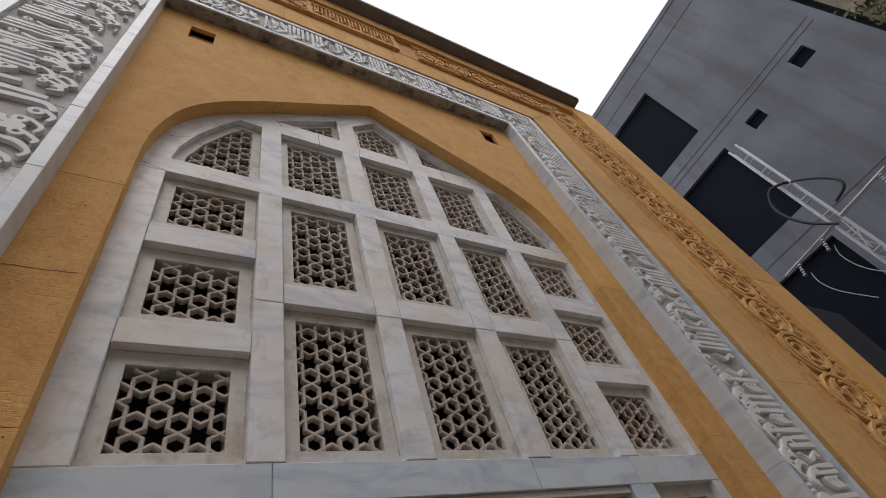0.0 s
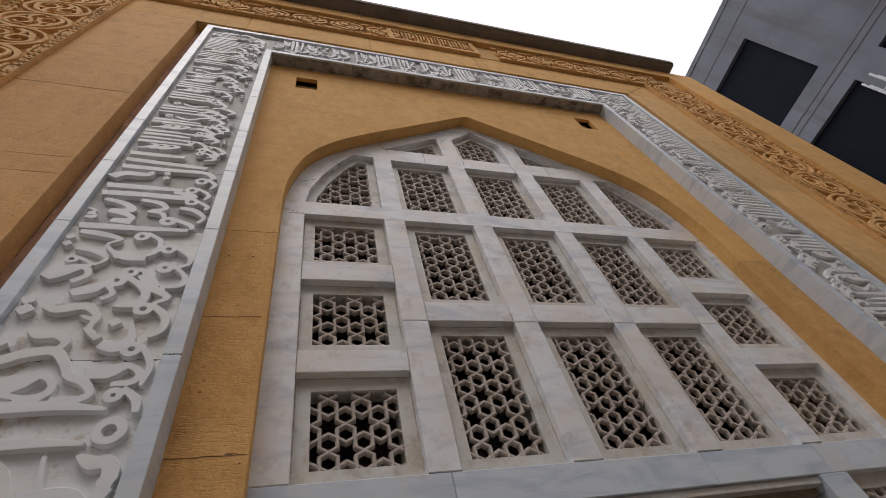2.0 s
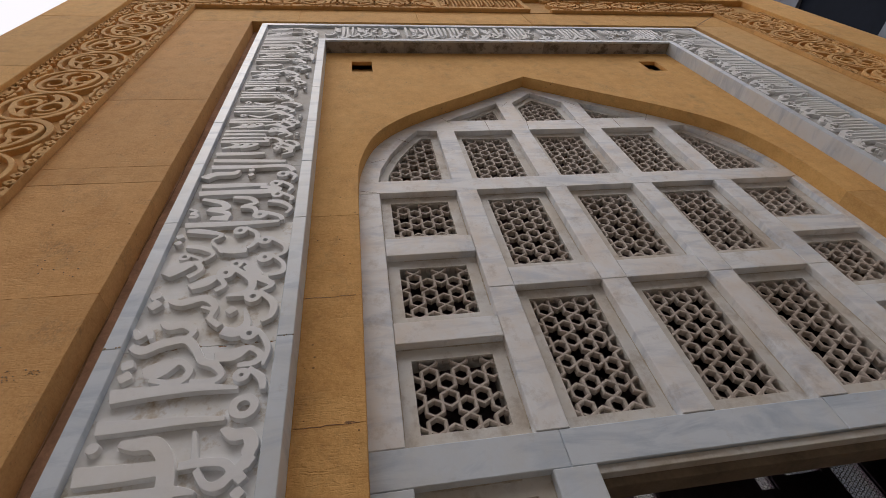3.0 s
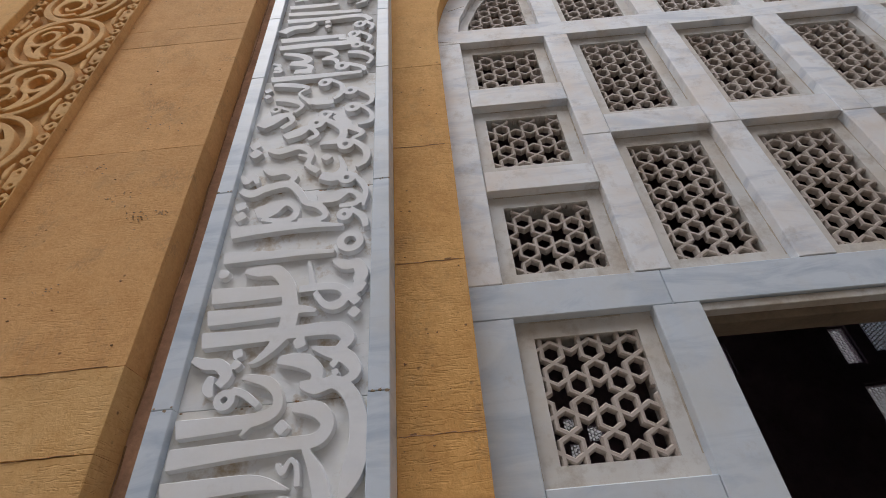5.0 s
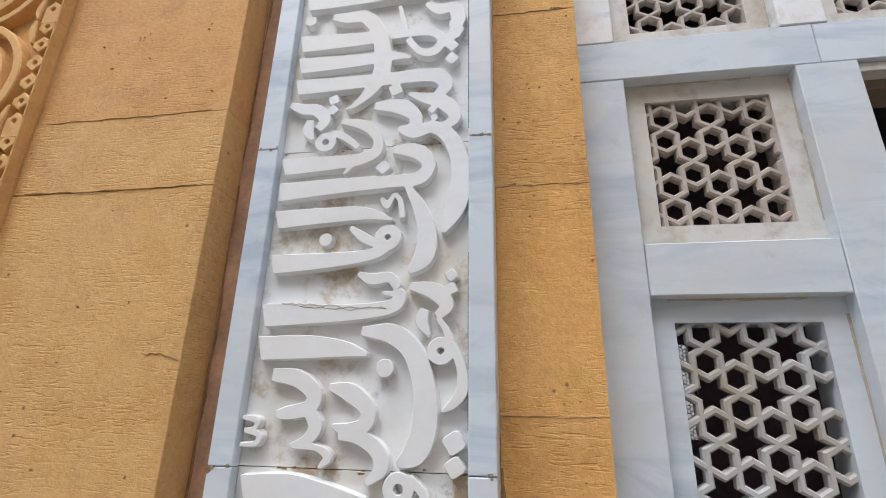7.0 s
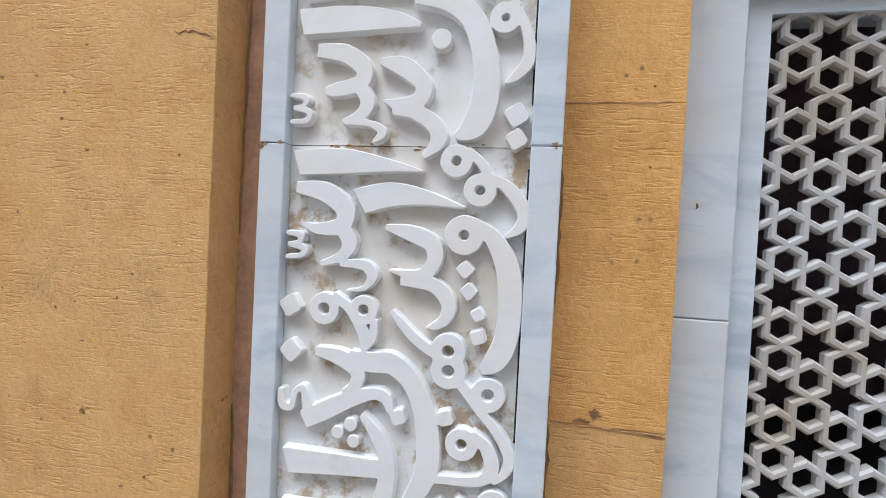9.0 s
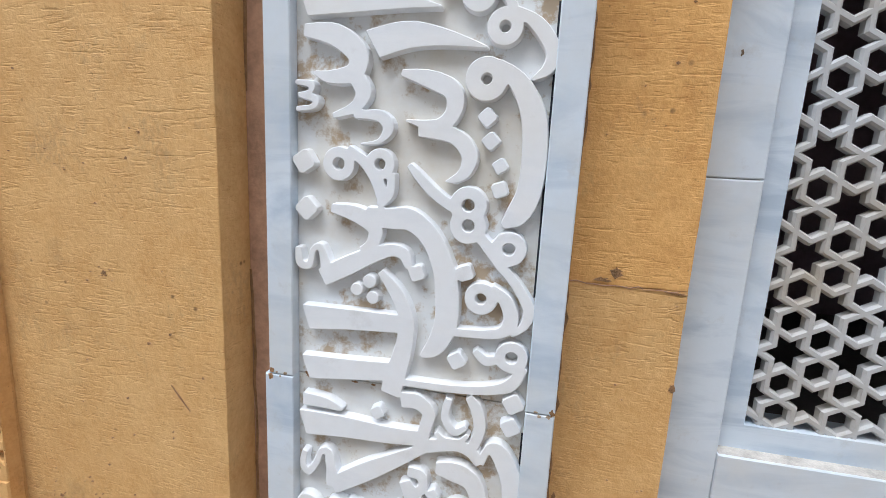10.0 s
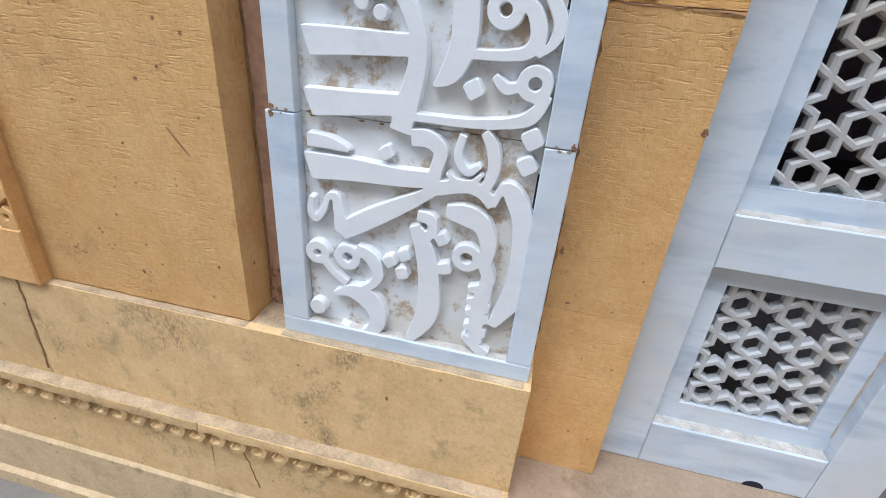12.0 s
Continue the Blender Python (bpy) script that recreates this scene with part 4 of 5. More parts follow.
pen((288, 1633, 18), (351, 1628, 40), (395, 1592, 41), (419, 1526, 45), (422, 1460, 48), (406, 1411, 44), (373, 1390, 11))
pen((442, 1659, 11), (458, 1638, 13), (468, 1612, 16))
pen((70, 1668, 50), (167, 1670, 43), (265, 1672, 35), (337, 1680, 31), (363, 1697, 27), (358, 1718, 18))
pen((416, 1677, 17), (410, 1652, 25), (426, 1624, 7))
pen((325, 1711, 7), (356, 1709, 14))
lozenge(469, 1718, 22)
pen((384, 1725, 16), (435, 1713, 35), (460, 1684, 29), (440, 1661, 16))
lozenge(469, 1746, 22)
pen((271, 1754, 11), (302, 1741, 24), (340, 1744, 23), (358, 1721, 18))
pen((73, 1780, 44), (179, 1784, 37), (268, 1791, 28), (314, 1802, 26), (342, 1828, 21))
knob(191, 1833, 15)
ring(331, 1833, 29, 7)
pen((245, 1859, 12), (277, 1835, 23), (311, 1816, 15))
pen((70, 1884, 44), (168, 1889, 39), (272, 1891, 31), (340, 1873, 5))
pen((311, 1927, 9), (325, 1907, 15), (340, 1931, 10), (355, 1915, 12), (360, 1876, 14))
pen((369, 1952, 15), (399, 1896, 32), (416, 1836, 41), (410, 1786, 42), (380, 1754, 10))
pen((218, 1990, 7), (239, 2014, 13))
lozenge(310, 2002, 28)
pen((68, 2017, 44), (167, 2020, 38), (248, 2025, 32), (290, 2042, 28), (292, 2078, 23), (262, 2114, 28), (200, 2131, 14))
pen((331, 2045, 20), (387, 2037, 38), (415, 2003, 31), (394, 1969, 32), (332, 1965, 31), (214, 1961, 38), (67, 1952, 46))
ring(166, 2078, 26, 8)
pen((343, 2098, 14), (378, 2086, 30), (420, 2098, 33), (457, 2074, 37), (481, 2021, 40), (487, 1958, 45), (474, 1895, 45), (450, 1839, 10))
pen((179, 2102, 16), (213, 2087, 18), (248, 2057, 14))
lozenge(424, 2123, 17)
pen((122, 2141, 17), (119, 2111, 27), (134, 2087, 8))
lozenge(419, 2145, 18)
lozenge(177, 2165, 22)
pen((279, 2167, 21), (341, 2160, 41), (379, 2131, 32), (374, 2101, 25), (340, 2100, 12))
pen((64, 2190, 16), (100, 2174, 30), (134, 2169, 32), (158, 2141, 30), (143, 2114, 22))
lozenge(176, 2194, 25)
pen((360, 2194, 9), (399, 2179, 27), (445, 2163, 40), (471, 2129, 31), (463, 2107, 25), (436, 2101, 9))
lozenge(329, 2209, 30)
pen((75, 2239, 46), (187, 2239, 41), (302, 2241, 37), (386, 2243, 37), (430, 2237, 39), (450, 2209, 34), (426, 2180, 21))
lozenge(463, 2284, 28)
pen((75, 2304, 48), (181, 2304, 42), (276, 2306, 35), (320, 2308, 26), (363, 2299, 10))
lozenge(463, 2323, 27)
pen((309, 2370, 23), (367, 2373, 24), (417, 2367, 24), (439, 2340, 24), (417, 2310, 26), (383, 2315, 20), (353, 2357, 17))
pen((71, 2372, 52), (175, 2370, 46), (272, 2371, 40))
pen((484, 2377, 25), (470, 2349, 22))
pen((477, 2390, 30), (464, 2354, 29), (436, 2337, 24))
knob(89, 2445, 16)
pen((149, 2450, 18), (191, 2443, 37), (237, 2440, 39), (273, 2394, 39), (291, 2321, 44), (290, 2259, 45), (266, 2212, 32), (229, 2173, 14), (207, 2165, 5))
pen((395, 2463, 13), (429, 2438, 31), (465, 2440, 34), (477, 2397, 32), (455, 2390, 15))
pen((401, 2463, 11), (434, 2444, 23), (472, 2437, 26), (483, 2399, 26), (461, 2377, 14))
pen((327, 2465, 10), (337, 2421, 14), (346, 2372, 19))
pen((76, 2501, 42), (185, 2499, 34), (300, 2498, 24), (398, 2492, 14))
ring(441, 2525, 40, 17)
pen((76, 2597, 50), (168, 2602, 39), (305, 2603, 29), (417, 2588, 11))
ring(418, 2632, 25, 6)
pen((435, 2655, 16), (475, 2617, 24), (485, 2575, 16))
lozenge(94, 2661, 35)
pen((139, 2670, 35), (181, 2678, 61), (231, 2701, 23), (267, 2670, 21), (258, 2636, 24), (215, 2630, 19), (164, 2643, 17))
lozenge(88, 2705, 34)
pen((329, 2708, 35), (382, 2711, 48), (426, 2732, 23), (461, 2705, 20), (452, 2675, 22), (400, 2669, 17))
pen((74, 2777, 22), (114, 2756, 34), (157, 2776, 34), (229, 2787, 31), (272, 2738, 25), (294, 2698, 25), (335, 2678, 26), (361, 2641, 20), (337, 2621, 22), (276, 2627, 11))
ring(417, 2793, 29, 9)
pen((439, 2808, 15), (480, 2735, 20), (474, 2660, 10))
pen((66, 2846, 13), (86, 2812, 23), (108, 2835, 24), (125, 2801, 14))
pen((305, 2857, 15), (269, 2873, 10))
pen((136, 2870, 13), (168, 2846, 28), (213, 2851, 32), (244, 2819, 23), (225, 2787, 22))
lozenge(343, 2902, 31)
pen((385, 2908, 9), (403, 2838, 26), (376, 2801, 41), (330, 2815, 35))
pen((281, 2911, 16), (244, 2928, 11))
lozenge(94, 2950, 39)
ring(404, 2961, 29, 10)
pen((136, 2967, 17), (178, 2952, 33), (245, 2969, 32), (289, 2925, 21), (283, 2871, 20), (321, 2833, 24))
pen((420, 2986, 19), (474, 2927, 26), (476, 2869, 23), (446, 2840, 13))
lozenge(86, 2993, 35)
pen((183, 3027, 33), (235, 3051, 46), (266, 3072, 20), (299, 3029, 19), (271, 3002, 21))
ring(292, 3094, 32, 8)
pen((84, 3100, 41), (121, 3131, 56), (176, 3159, 27), (200, 3118, 21), (164, 3081, 23))
pen((311, 3121, 20), (388, 3047, 27), (382, 2985, 31), (314, 2974, 15))
pen((352, 3125, 17), (408, 3060, 31), (461, 3017, 22), (426, 2988, 15))
ring(320, 3140, 26, 8)
pen((339, 3161, 16), (384, 3120, 19), (418, 3068, 17))
ring(419, 3169, 30, 8)
pen((437, 3187, 16), (488, 3130, 17), (489, 3080, 22), (443, 3064, 13))
ring(128, 3198, 22, 8)
pen((141, 3210, 14), (189, 3178, 15), (182, 3145, 12))
lozenge(256, 3223, 25)
pen((119, 3260, 18), (180, 3247, 25), (228, 3207, 16), (200, 3169, 14))
ring(407, 3276, 27, 9)
lozenge(84, 3284, 26)
pen((424, 3292, 17), (485, 3237, 20), (488, 3193, 18), (455, 3170, 13))
lozenge(80, 3326, 27)
ring(302, 3347, 27, 9)
pen((97, 3362, 23), (167, 3350, 31), (237, 3323, 19), (207, 3290, 11), (234, 3249, 19), (281, 3216, 26), (346, 3216, 26))
pen((316, 3368, 18), (369, 3324, 19), (371, 3263, 21), (345, 3231, 14))
pen((80, 3400, 37), (264, 3397, 33), (447, 3401, 21))
pen((167, 3438, 17), (242, 3433, 26))
ring(363, 3457, 31, 9)
pen((383, 3471, 23), (445, 3439, 23), (458, 3408, 15))
pen((82, 3478, 16), (109, 3473, 15), (109, 3456, 17), (80, 3457, 17))
pen((142, 3505, 20), (220, 3483, 25), (231, 3452, 25), (170, 3450, 17))
pen((71, 3518, 15), (99, 3504, 15), (100, 3487, 17), (81, 3486, 18))
pen((276, 3520, 21), (329, 3510, 22), (346, 3473, 15))
pen((383, 3558, 22), (441, 3547, 27), (485, 3499, 18), (468, 3456, 17))
pen((107, 3590, 21), (188, 3562, 30), (219, 3517, 32), (146, 3513, 22))
pen((232, 3599, 22), (307, 3585, 28), (334, 3544, 22), (287, 3527, 21))
ring(419, 3610, 27, 10)
pen((434, 3621, 18), (484, 3580, 20), (477, 3554, 14))
pen((81, 3636, 38), (241, 3639, 38), (384, 3635, 38), (415, 3658, 31), (337, 3677, 23))
pen((80, 3697, 39), (235, 3696, 35), (366, 3696, 25))
ring(403, 3703, 28, 10)
pen((420, 3724, 18), (474, 3675, 19), (463, 3630, 14))
pen((74, 3771, 49), (121, 3807, 38), (199, 3808, 32), (222, 3839, 17))
ring(425, 3789, 29, 11)
lozenge(280, 3792, 26)
pen((442, 3811, 21), (484, 3772, 20), (472, 3729, 14))
lozenge(277, 3833, 26)
pen((87, 3871, 38), (272, 3866, 32), (430, 3866, 30), (473, 3815, 26))
pen((84, 3936, 33), (267, 3921, 34), (428, 3910, 28))
pen((83, 4003, 35), (207, 4000, 35), (316, 4000, 23))

for body in script.bodies():
    tall = max(p[1] for p in body[0]) - min(p[1] for p in body[0])
    bm = raise_body(bmesh.new(), body, 1.2046 + random.uniform(-0.0008, 0.0008), GROUND_Y + 0.001)
    part("letter" if tall > 0.05 else "letter_dot", bm, LETTER, band)


# ---- the rest of the band, too small to tell apart: bars, bowls and rings joined slab by slab ----
def far_script(name, place, length, wide, seed):
    """Upright bars on the outer side, bowls, rings and points along the inner one; place(s, h) lays them out."""
    rnd = random.Random(seed)
    ends = [place(s, h) for s in (-0.1, length + 0.1) for h in (0, wide)]
    carve = Relief(min(p[0] for p in ends), max(p[0] for p in ends), min(p[1] for p in ends), max(p[1] for p in ends), 0.003)

    def lay(pts, w):
        carve.line(smooth_line([(*place(s, h), q) for (s, h), q in zip(pts, w)], 3))

    def loop(s, h, r):
        carve.disc(*place(s, h), r, r * 0.34)

    s = 0.03
    while s < length - 0.05:
        kind = rnd.random()
        a = 0.06 * wide
        if kind < 0.5:
            n = rnd.choice((1, 2, 2, 3))
            for i in range(n):
                e = wide * rnd.uniform(0.52, 0.92)
                w = rnd.uniform(0.009, 0.013)
                lay([(s, a), (s, (a + e) / 2), (s - 0.006, e)], (w * 1.2, w, w * rnd.uniform(0.3, 0.9)))
                s += rnd.uniform(0.034, 0.044)
        elif kind < 0.75:
            for i in range(3):
                h = wide * (0.1 + 0.1 * i)
                lay([(s, h), (s + 0.012, h + 0.09 * wide), (s + 0.04, h + 0.17 * wide), (s + 0.052, h + 0.08 * wide)], (0.006, 0.011, 0.011, 0.004))
            s += 0.075
        else:
            loop(s + 0.02, wide * 0.2, 0.02)
            lay([(s + 0.02, wide * 0.27), (s - 0.01, wide * 0.42), (s + 0.03, wide * 0.56)], (0.008, 0.012, 0.005))
            s += 0.07
    s = 0.02
    while s < length - 0.06:
        kind, h = rnd.random(), wide * rnd.uniform(0.52, 0.84)
        if kind < 0.42:
            loop(s, h, 0.019)
            lay([(s + 0.012, h + 0.012), (s - 0.004, h + 0.05), (s - 0.045, min(h + 0.075, wide * 0.94)), (s - 0.07, h + 0.03)], (0.006, 0.011, 0.011, 0.004))
            s += 0.037
        elif kind < 0.72:
            lay([(s, h - 0.04), (s + 0.02, h), (s + 0.005, h + 0.045), (s - 0.03, min(h + 0.08, wide * 0.94)), (s - 0.06, h + 0.05)], (0.005, 0.013, 0.014, 0.012, 0.004))
            s += 0.042
        else:
            x, z = place(s, min(h + 0.06, wide * 0.9))
            for dz in (0, 0.026):
                carve.shape_of(disc_outline(x, z + dz, 0.012, 4, 0.3))
            s += 0.037
    bm = bmesh.new()
    for body in carve.bodies():
        raise_body(bm, body, 1.2026, GROUND_Y + 0.001, 0.0015)
    tagged(part(name, bm, LETTER, band, "crowded raised script too small to read"), kind="stuff")


FIELD_L = (BAND_L[0] + 0.052, BAND_L[1] - 0.052)
FIELD_R = (BAND_R[0] + 0.052, BAND_R[1] - 0.052)
for i, (z0, z1) in enumerate(((4.03, 4.70), (4.70, 5.40), (5.40, 6.34))):
    far_script("far_lettering", lambda s, h, z0=z0: (FIELD_L[0] + h, z0 + s), z1 - z0, FIELD_L[1] - FIELD_L[0], 10 + i)
for i in range(5):
    far_script("far_lettering", lambda s, h, i=i: (-0.45 + 0.62 * i + s, BAND_TOP[1] - 0.052 - h), 0.62, BAND_TOP[1] - BAND_TOP[0] - 0.104, 30 + i)
for i in range(6):
    far_script("far_lettering", lambda s, h, i=i: (FIELD_R[1] - h, 1.2 + 0.86 * i + s), 0.86, FIELD_R[1] - FIELD_R[0], 50 + i)

# ---- carved scroll frieze of the outer frame ----
frieze = thing("scroll_frieze", "carved ochre sandstone frieze of spiral leaf scrolls with beaded borders", "frieze")
SG = SCROLL + 0.030


def scroll_unit(place, unit, wide, k):
    """One oval of the scroll with its two commas, leaf tips and its stretch of both drilled borders."""
    ends = [place(s, h) for s in (0, unit) for h in (0, wide)]
    carve = Relief(min(p[0] for p in ends), max(p[0] for p in ends), min(p[1] for p in ends), max(p[1] for p in ends), 0.0025)
    m, c = unit / 2, wide / 2
    flip = 1 if k % 2 else -1

    def lay(pts, closed=False, steps=5):
        carve.line(smooth_line([(*place(m + s * unit, c + flip * h * wide), w) for s, h, w in pts], steps, closed), closed)

    lay([(0.50 * math.cos(t), 0.348 * math.sin(t), 0.0145 + 0.003 * math.sin(2 * t)) for t in np.linspace(0, 2 * math.pi, 16, endpoint=False)], True)
    for d in (1, -1):
        # the comma: a stem that curls round a drilled eye
        lay([(d * (0.10 + (0.255 - 0.0125 * i) * math.cos(0.62 * i - 0.5)), d * (0.115 + (0.165 - 0.0085 * i) * math.sin(0.62 * i - 0.5)), 0.0105 + 0.0035 * math.sin(i * 0.3)) for i in range(14)])
        lay([(-d * 0.42, d * 0.02, 0.004), (-d * 0.30, d * 0.135, 0.013), (-d * 0.12, d * 0.215, 0.016), (d * 0.06, d * 0.262, 0.006)])
        lay([(d * 0.40, d * 0.03, 0.003), (d * 0.33, -d * 0.06, 0.012), (d * 0.20, -d * 0.10, 0.013), (d * 0.07, -d * 0.06, 0.005)])
        carve.disc(*place(m - d * unit * 0.16, c - flip * d * wide * 0.01), 0.016, 0.005)
        # tips in the corners beside the oval
        for e in (1, -1):
            lay([(d * 0.50, e * 0.375, 0.004), (d * 0.42, e * 0.362, 0.011), (d * 0.34, e * 0.372, 0.010), (d * 0.27, e * 0.385, 0.004)])
    for h0 in (0.028, wide - 0.028):
        carve.line([(*place(s, h0), 0.027) for s in (-0.02, unit + 0.02)])
        n = max(5, round(unit / 0.066))
        for i in range(n):
            q = unit * (i + 0.5) / n
            x, z = place(q, h0)
            carve.disc(x, z, 0.018, 0.007)
            for d in (-1, 1):
                tip, l0, l1 = place(q + unit / n / 2, h0 - d * 0.003), place(q + unit / n / 2 - 0.022, h0 + d * 0.024), place(q + unit / n / 2 + 0.022, h0 + d * 0.024)
                tri = [tip, l0, l1]
                if (l0[0] - tip[0]) * (l1[1] - tip[1]) - (l0[1] - tip[1]) * (l1[0] - tip[0]) < 0:
                    tri = [tip, l1, l0]
                carve.shape_of(tri, True)
    for body in carve.bodies(8e-6):
        big = max(p[0] for p in body[0]) - min(p[0] for p in body[0]) > 0.12
        part("scroll" if big else "leaf", raise_body(bmesh.new(), body, SCROLL + 0.0006 * (k % 3), SG + 0.001, 0.003), CARVED, frieze)


def back_slab(x0, x1, z0, z1):
    block("frieze_ground", x0, x1, z0, z1, SG, 1.334, HOLLOW, frieze)


back_slab(L_SCR[0] + 0.001, L_SCR[1], 0.149, T_SCR[1] - 0.001)
back_slab(R_SCR[0], R_SCR[1] - 0.001, 0.149, T_SCR[1] - 0.001)
back_slab(L_SCR[1] + 0.001, R_SCR[0] - 0.001, T_SCR[0] + 0.001, T_SCR[1] - 0.001)
block("frieze_foot", L_SCR[0] + 0.001, L_SCR[1], 0.149, 0.30, SCROLL - 0.003, SG, CARVED, frieze, 0.004)
z, k = 0.30, 0
while z < T_SCR[0]:
    scroll_unit(lambda s, h, z=z: (L_SCR[1] - h, z + s), 0.37, L_SCR[1] - L_SCR[0], k)
    if z > 1.6:
        scroll_unit(lambda s, h, z=z: (R_SCR[1] - h, z + s), 0.37, R_SCR[1] - R_SCR[0], k)
    z, k = z + 0.37, k + 5
x = L_SCR[0]
while x < R_SCR[1] - 0.3:
    if not 0.55 < x < 1.45:
        scroll_unit(lambda s, h, x=x: (x + s, T_SCR[0] + h), 0.37, T_SCR[1] - T_SCR[0], k)
    x, k = x + 0.37, k + 3
cart = thing("cartouche", "carved ochre sandstone cartouche of crowded script in the frieze", "inscription")
bm = plate(rect(0.57, 1.56, T_SCR[0] + 0.01, T_SCR[1] - 0.005), [rect(0.62, 1.51, T_SCR[0] + 0.06, T_SCR[1] - 0.05)], SCROLL - 0.004, SG)
part("cartouche_rim", bm, CARVED, cart)
for i in range(21):
    x = 0.65 + i * 0.041
    z0 = T_SCR[0] + 0.08 + 0.06 * (i % 3)
    line = smooth_line([(x, T_SCR[1] - 0.065, 0.011), (x + 0.004, (z0 + T_SCR[1]) / 2, 0.010), (x - 0.012, z0, 0.007)], 3)
    part("script_bar", ribbon(bmesh.new(), line, SCROLL + 0.002, SG + 0.001, c=0.003), CARVED, cart)

# ---- wear: spalled spots, pin holes, a drain hole ----
def spall(x, z, size, y, parent, mat=None, squash=1.0, seed=0):
    rnd = random.Random(int(abs(x * 7919 + z * 104729)) + seed)
    shape = [(x + 0.6 * size * rnd.uniform(0.4, 1.15) * math.cos(a), z + 0.6 * squash * size * rnd.uniform(0.4, 1.15) * math.sin(a)) for a in np.linspace(0, 2 * math.pi, 15, endpoint=False)]
    part("spalled_spot", plate(shape, [], y - 0.0007, y + 0.002), mat or SPALL, parent)


for x, z, size, sq in ((-0.405, 0.902, 0.022, 1.0), (-0.43, 0.885, 0.03, 0.3), (-0.30, 0.872, 0.03, 0.15), (-0.348, 1.266, 0.006, 1), (-0.283, 0.690, 0.011, 1.2), (-0.452, 1.99, 0.02, 0.3), (-0.33, 2.50, 0.03, 0.2), (-0.30, 2.27, 0.006, 1), (-0.47, 2.17, 0.007, 1), (-0.44, 0.30, 0.012, 0.5), (-0.475, 0.42, 0.010, 2.0)):
    spall(x, z, size, WALL, face_wall, squash=sq)
for x, z, size, sq in ((-1.417, 0.232, 0.010, 1), (-1.60, 0.262, 0.012, 0.6), (-1.426, 0.823, 0.009, 1), (-1.35, 1.06, 0.006, 1), (-1.22, 1.35, 0.005, 1), (-1.50, 1.42, 0.008, 0.7), (-1.30, 1.70, 0.006, 1), (-1.25, 2.45, 0.007, 1), (-1.52, 2.35, 0.009, 0.6), (-1.20, 0.62, 0.005, 1), (-1.28, 0.47, 0.004, 1)):
    spall(x, z, size, FLAT, portal, squash=sq)
bm = ribbon(bmesh.new(), [(-1.278, 0.594, 0.0008), (-1.258, 0.568, 0.002), (-1.235, 0.54, 0.0008)], FLAT - 0.0006, FLAT + 0.001, c=0.0003)
part("scratch", bm, SPALL, portal)
for x, z, size, sq in ((-0.80, 0.03, 0.010, 1.3), (-1.02, 0.07, 0.008, 0.5), (-1.55, 0.06, 0.006, 1)):
    spall(x, z, size, PF, plinth, squash=sq)
part("drain_hole", plate(disc_outline(0.13, -0.199, 0.026, 18, 0.0, 0.75)[:10], [], SCREEN - 0.001, SCREEN + 0.002), VOID, screen, "small dark drain hole")
spall(-0.226, 1.30, 0.006, SCREEN, screen, JOINT, 2.0)
# ragged crumbs of mortar where the slabs of the band meet
for z in (0.654, 1.376, 2.065, 2.767):
    for k in range(9):
        x = BAND_L[0] + 0.06 + 0.43 * random.random()
        spall(x, z + random.uniform(-0.006, 0.006), random.uniform(0.006, 0.016), GROUND_Y, band, squash=0.35, seed=k)


def crack(pts, y, parent, mat=None, width=0.0016, seed=0):
    """A ragged dark crack along a broken line."""
    rnd = random.Random(seed)
    line = []
    for (ax, az), (bx, bz) in zip(pts, pts[1:]):
        for k in range(7):
            t = k / 7
            line.append((ax + (bx - ax) * t + rnd.uniform(-0.003, 0.003), az + (bz - az) * t + rnd.uniform(-0.003, 0.003), width * rnd.uniform(0.5, 1.5)))
    part("crack", ribbon(bmesh.new(), line, y - 0.0006, y + 0.001, c=0.0003), mat or SPALL, parent)


crack([(-1.800, 0.146), (-1.803, 0.05), (-1.808, -0.06), (-1.812, -0.18)], PF - 0.001, plinth, seed=1, width=0.0032)
crack([(-1.22, -0.27), (-1.19, -0.36), (-1.175, -0.45)], PF - 0.003, plinth, seed=2)
crack([(-1.148, 1.572), (-1.20, 1.588), (-1.245, 1.586)], FLAT - 0.0006, portal, seed=3, width=0.0006)
crack([(-1.67, 2.188), (-1.4, 2.186), (-1.16, 2.189)], FLAT - 0.0004, portal, seed=4, width=0.0008)
crack([(-1.67, 1.981), (-1.4, 1.978), (-1.16, 1.979)], FLAT - 0.0004, portal, seed=5, width=0.0008)
for k, z in enumerate((0.877, 1.477, 1.986, 2.496, 3.03)):
    crack([(-0.488, z + 0.001), (-0.38, z - 0.001), (-0.285, z)], WALL - 0.0004, face_wall, MORTAR, seed=10 + k, width=0.0007)
crack([(3.20, 6.475), (3.42, 6.68), (3.66, 6.90)], FLAT - 0.0006, portal, JOINT, 0.003, seed=8)
# pockmarks left by the dressing tool
rnd = random.Random(77)


def speckle(x, z, reach, n, y, parent, mat, flat=0.55, size=0.0048):
    """A blotch of old dirt: many small ragged specks, thickest in the middle."""
    for k in range(n):
        spall(x + rnd.gauss(0, reach), z + rnd.gauss(0, reach * flat), size * rnd.uniform(0.25, 1.1), y - 0.0006, parent, mat, rnd.uniform(0.3, 0.8), seed=1200 + k)


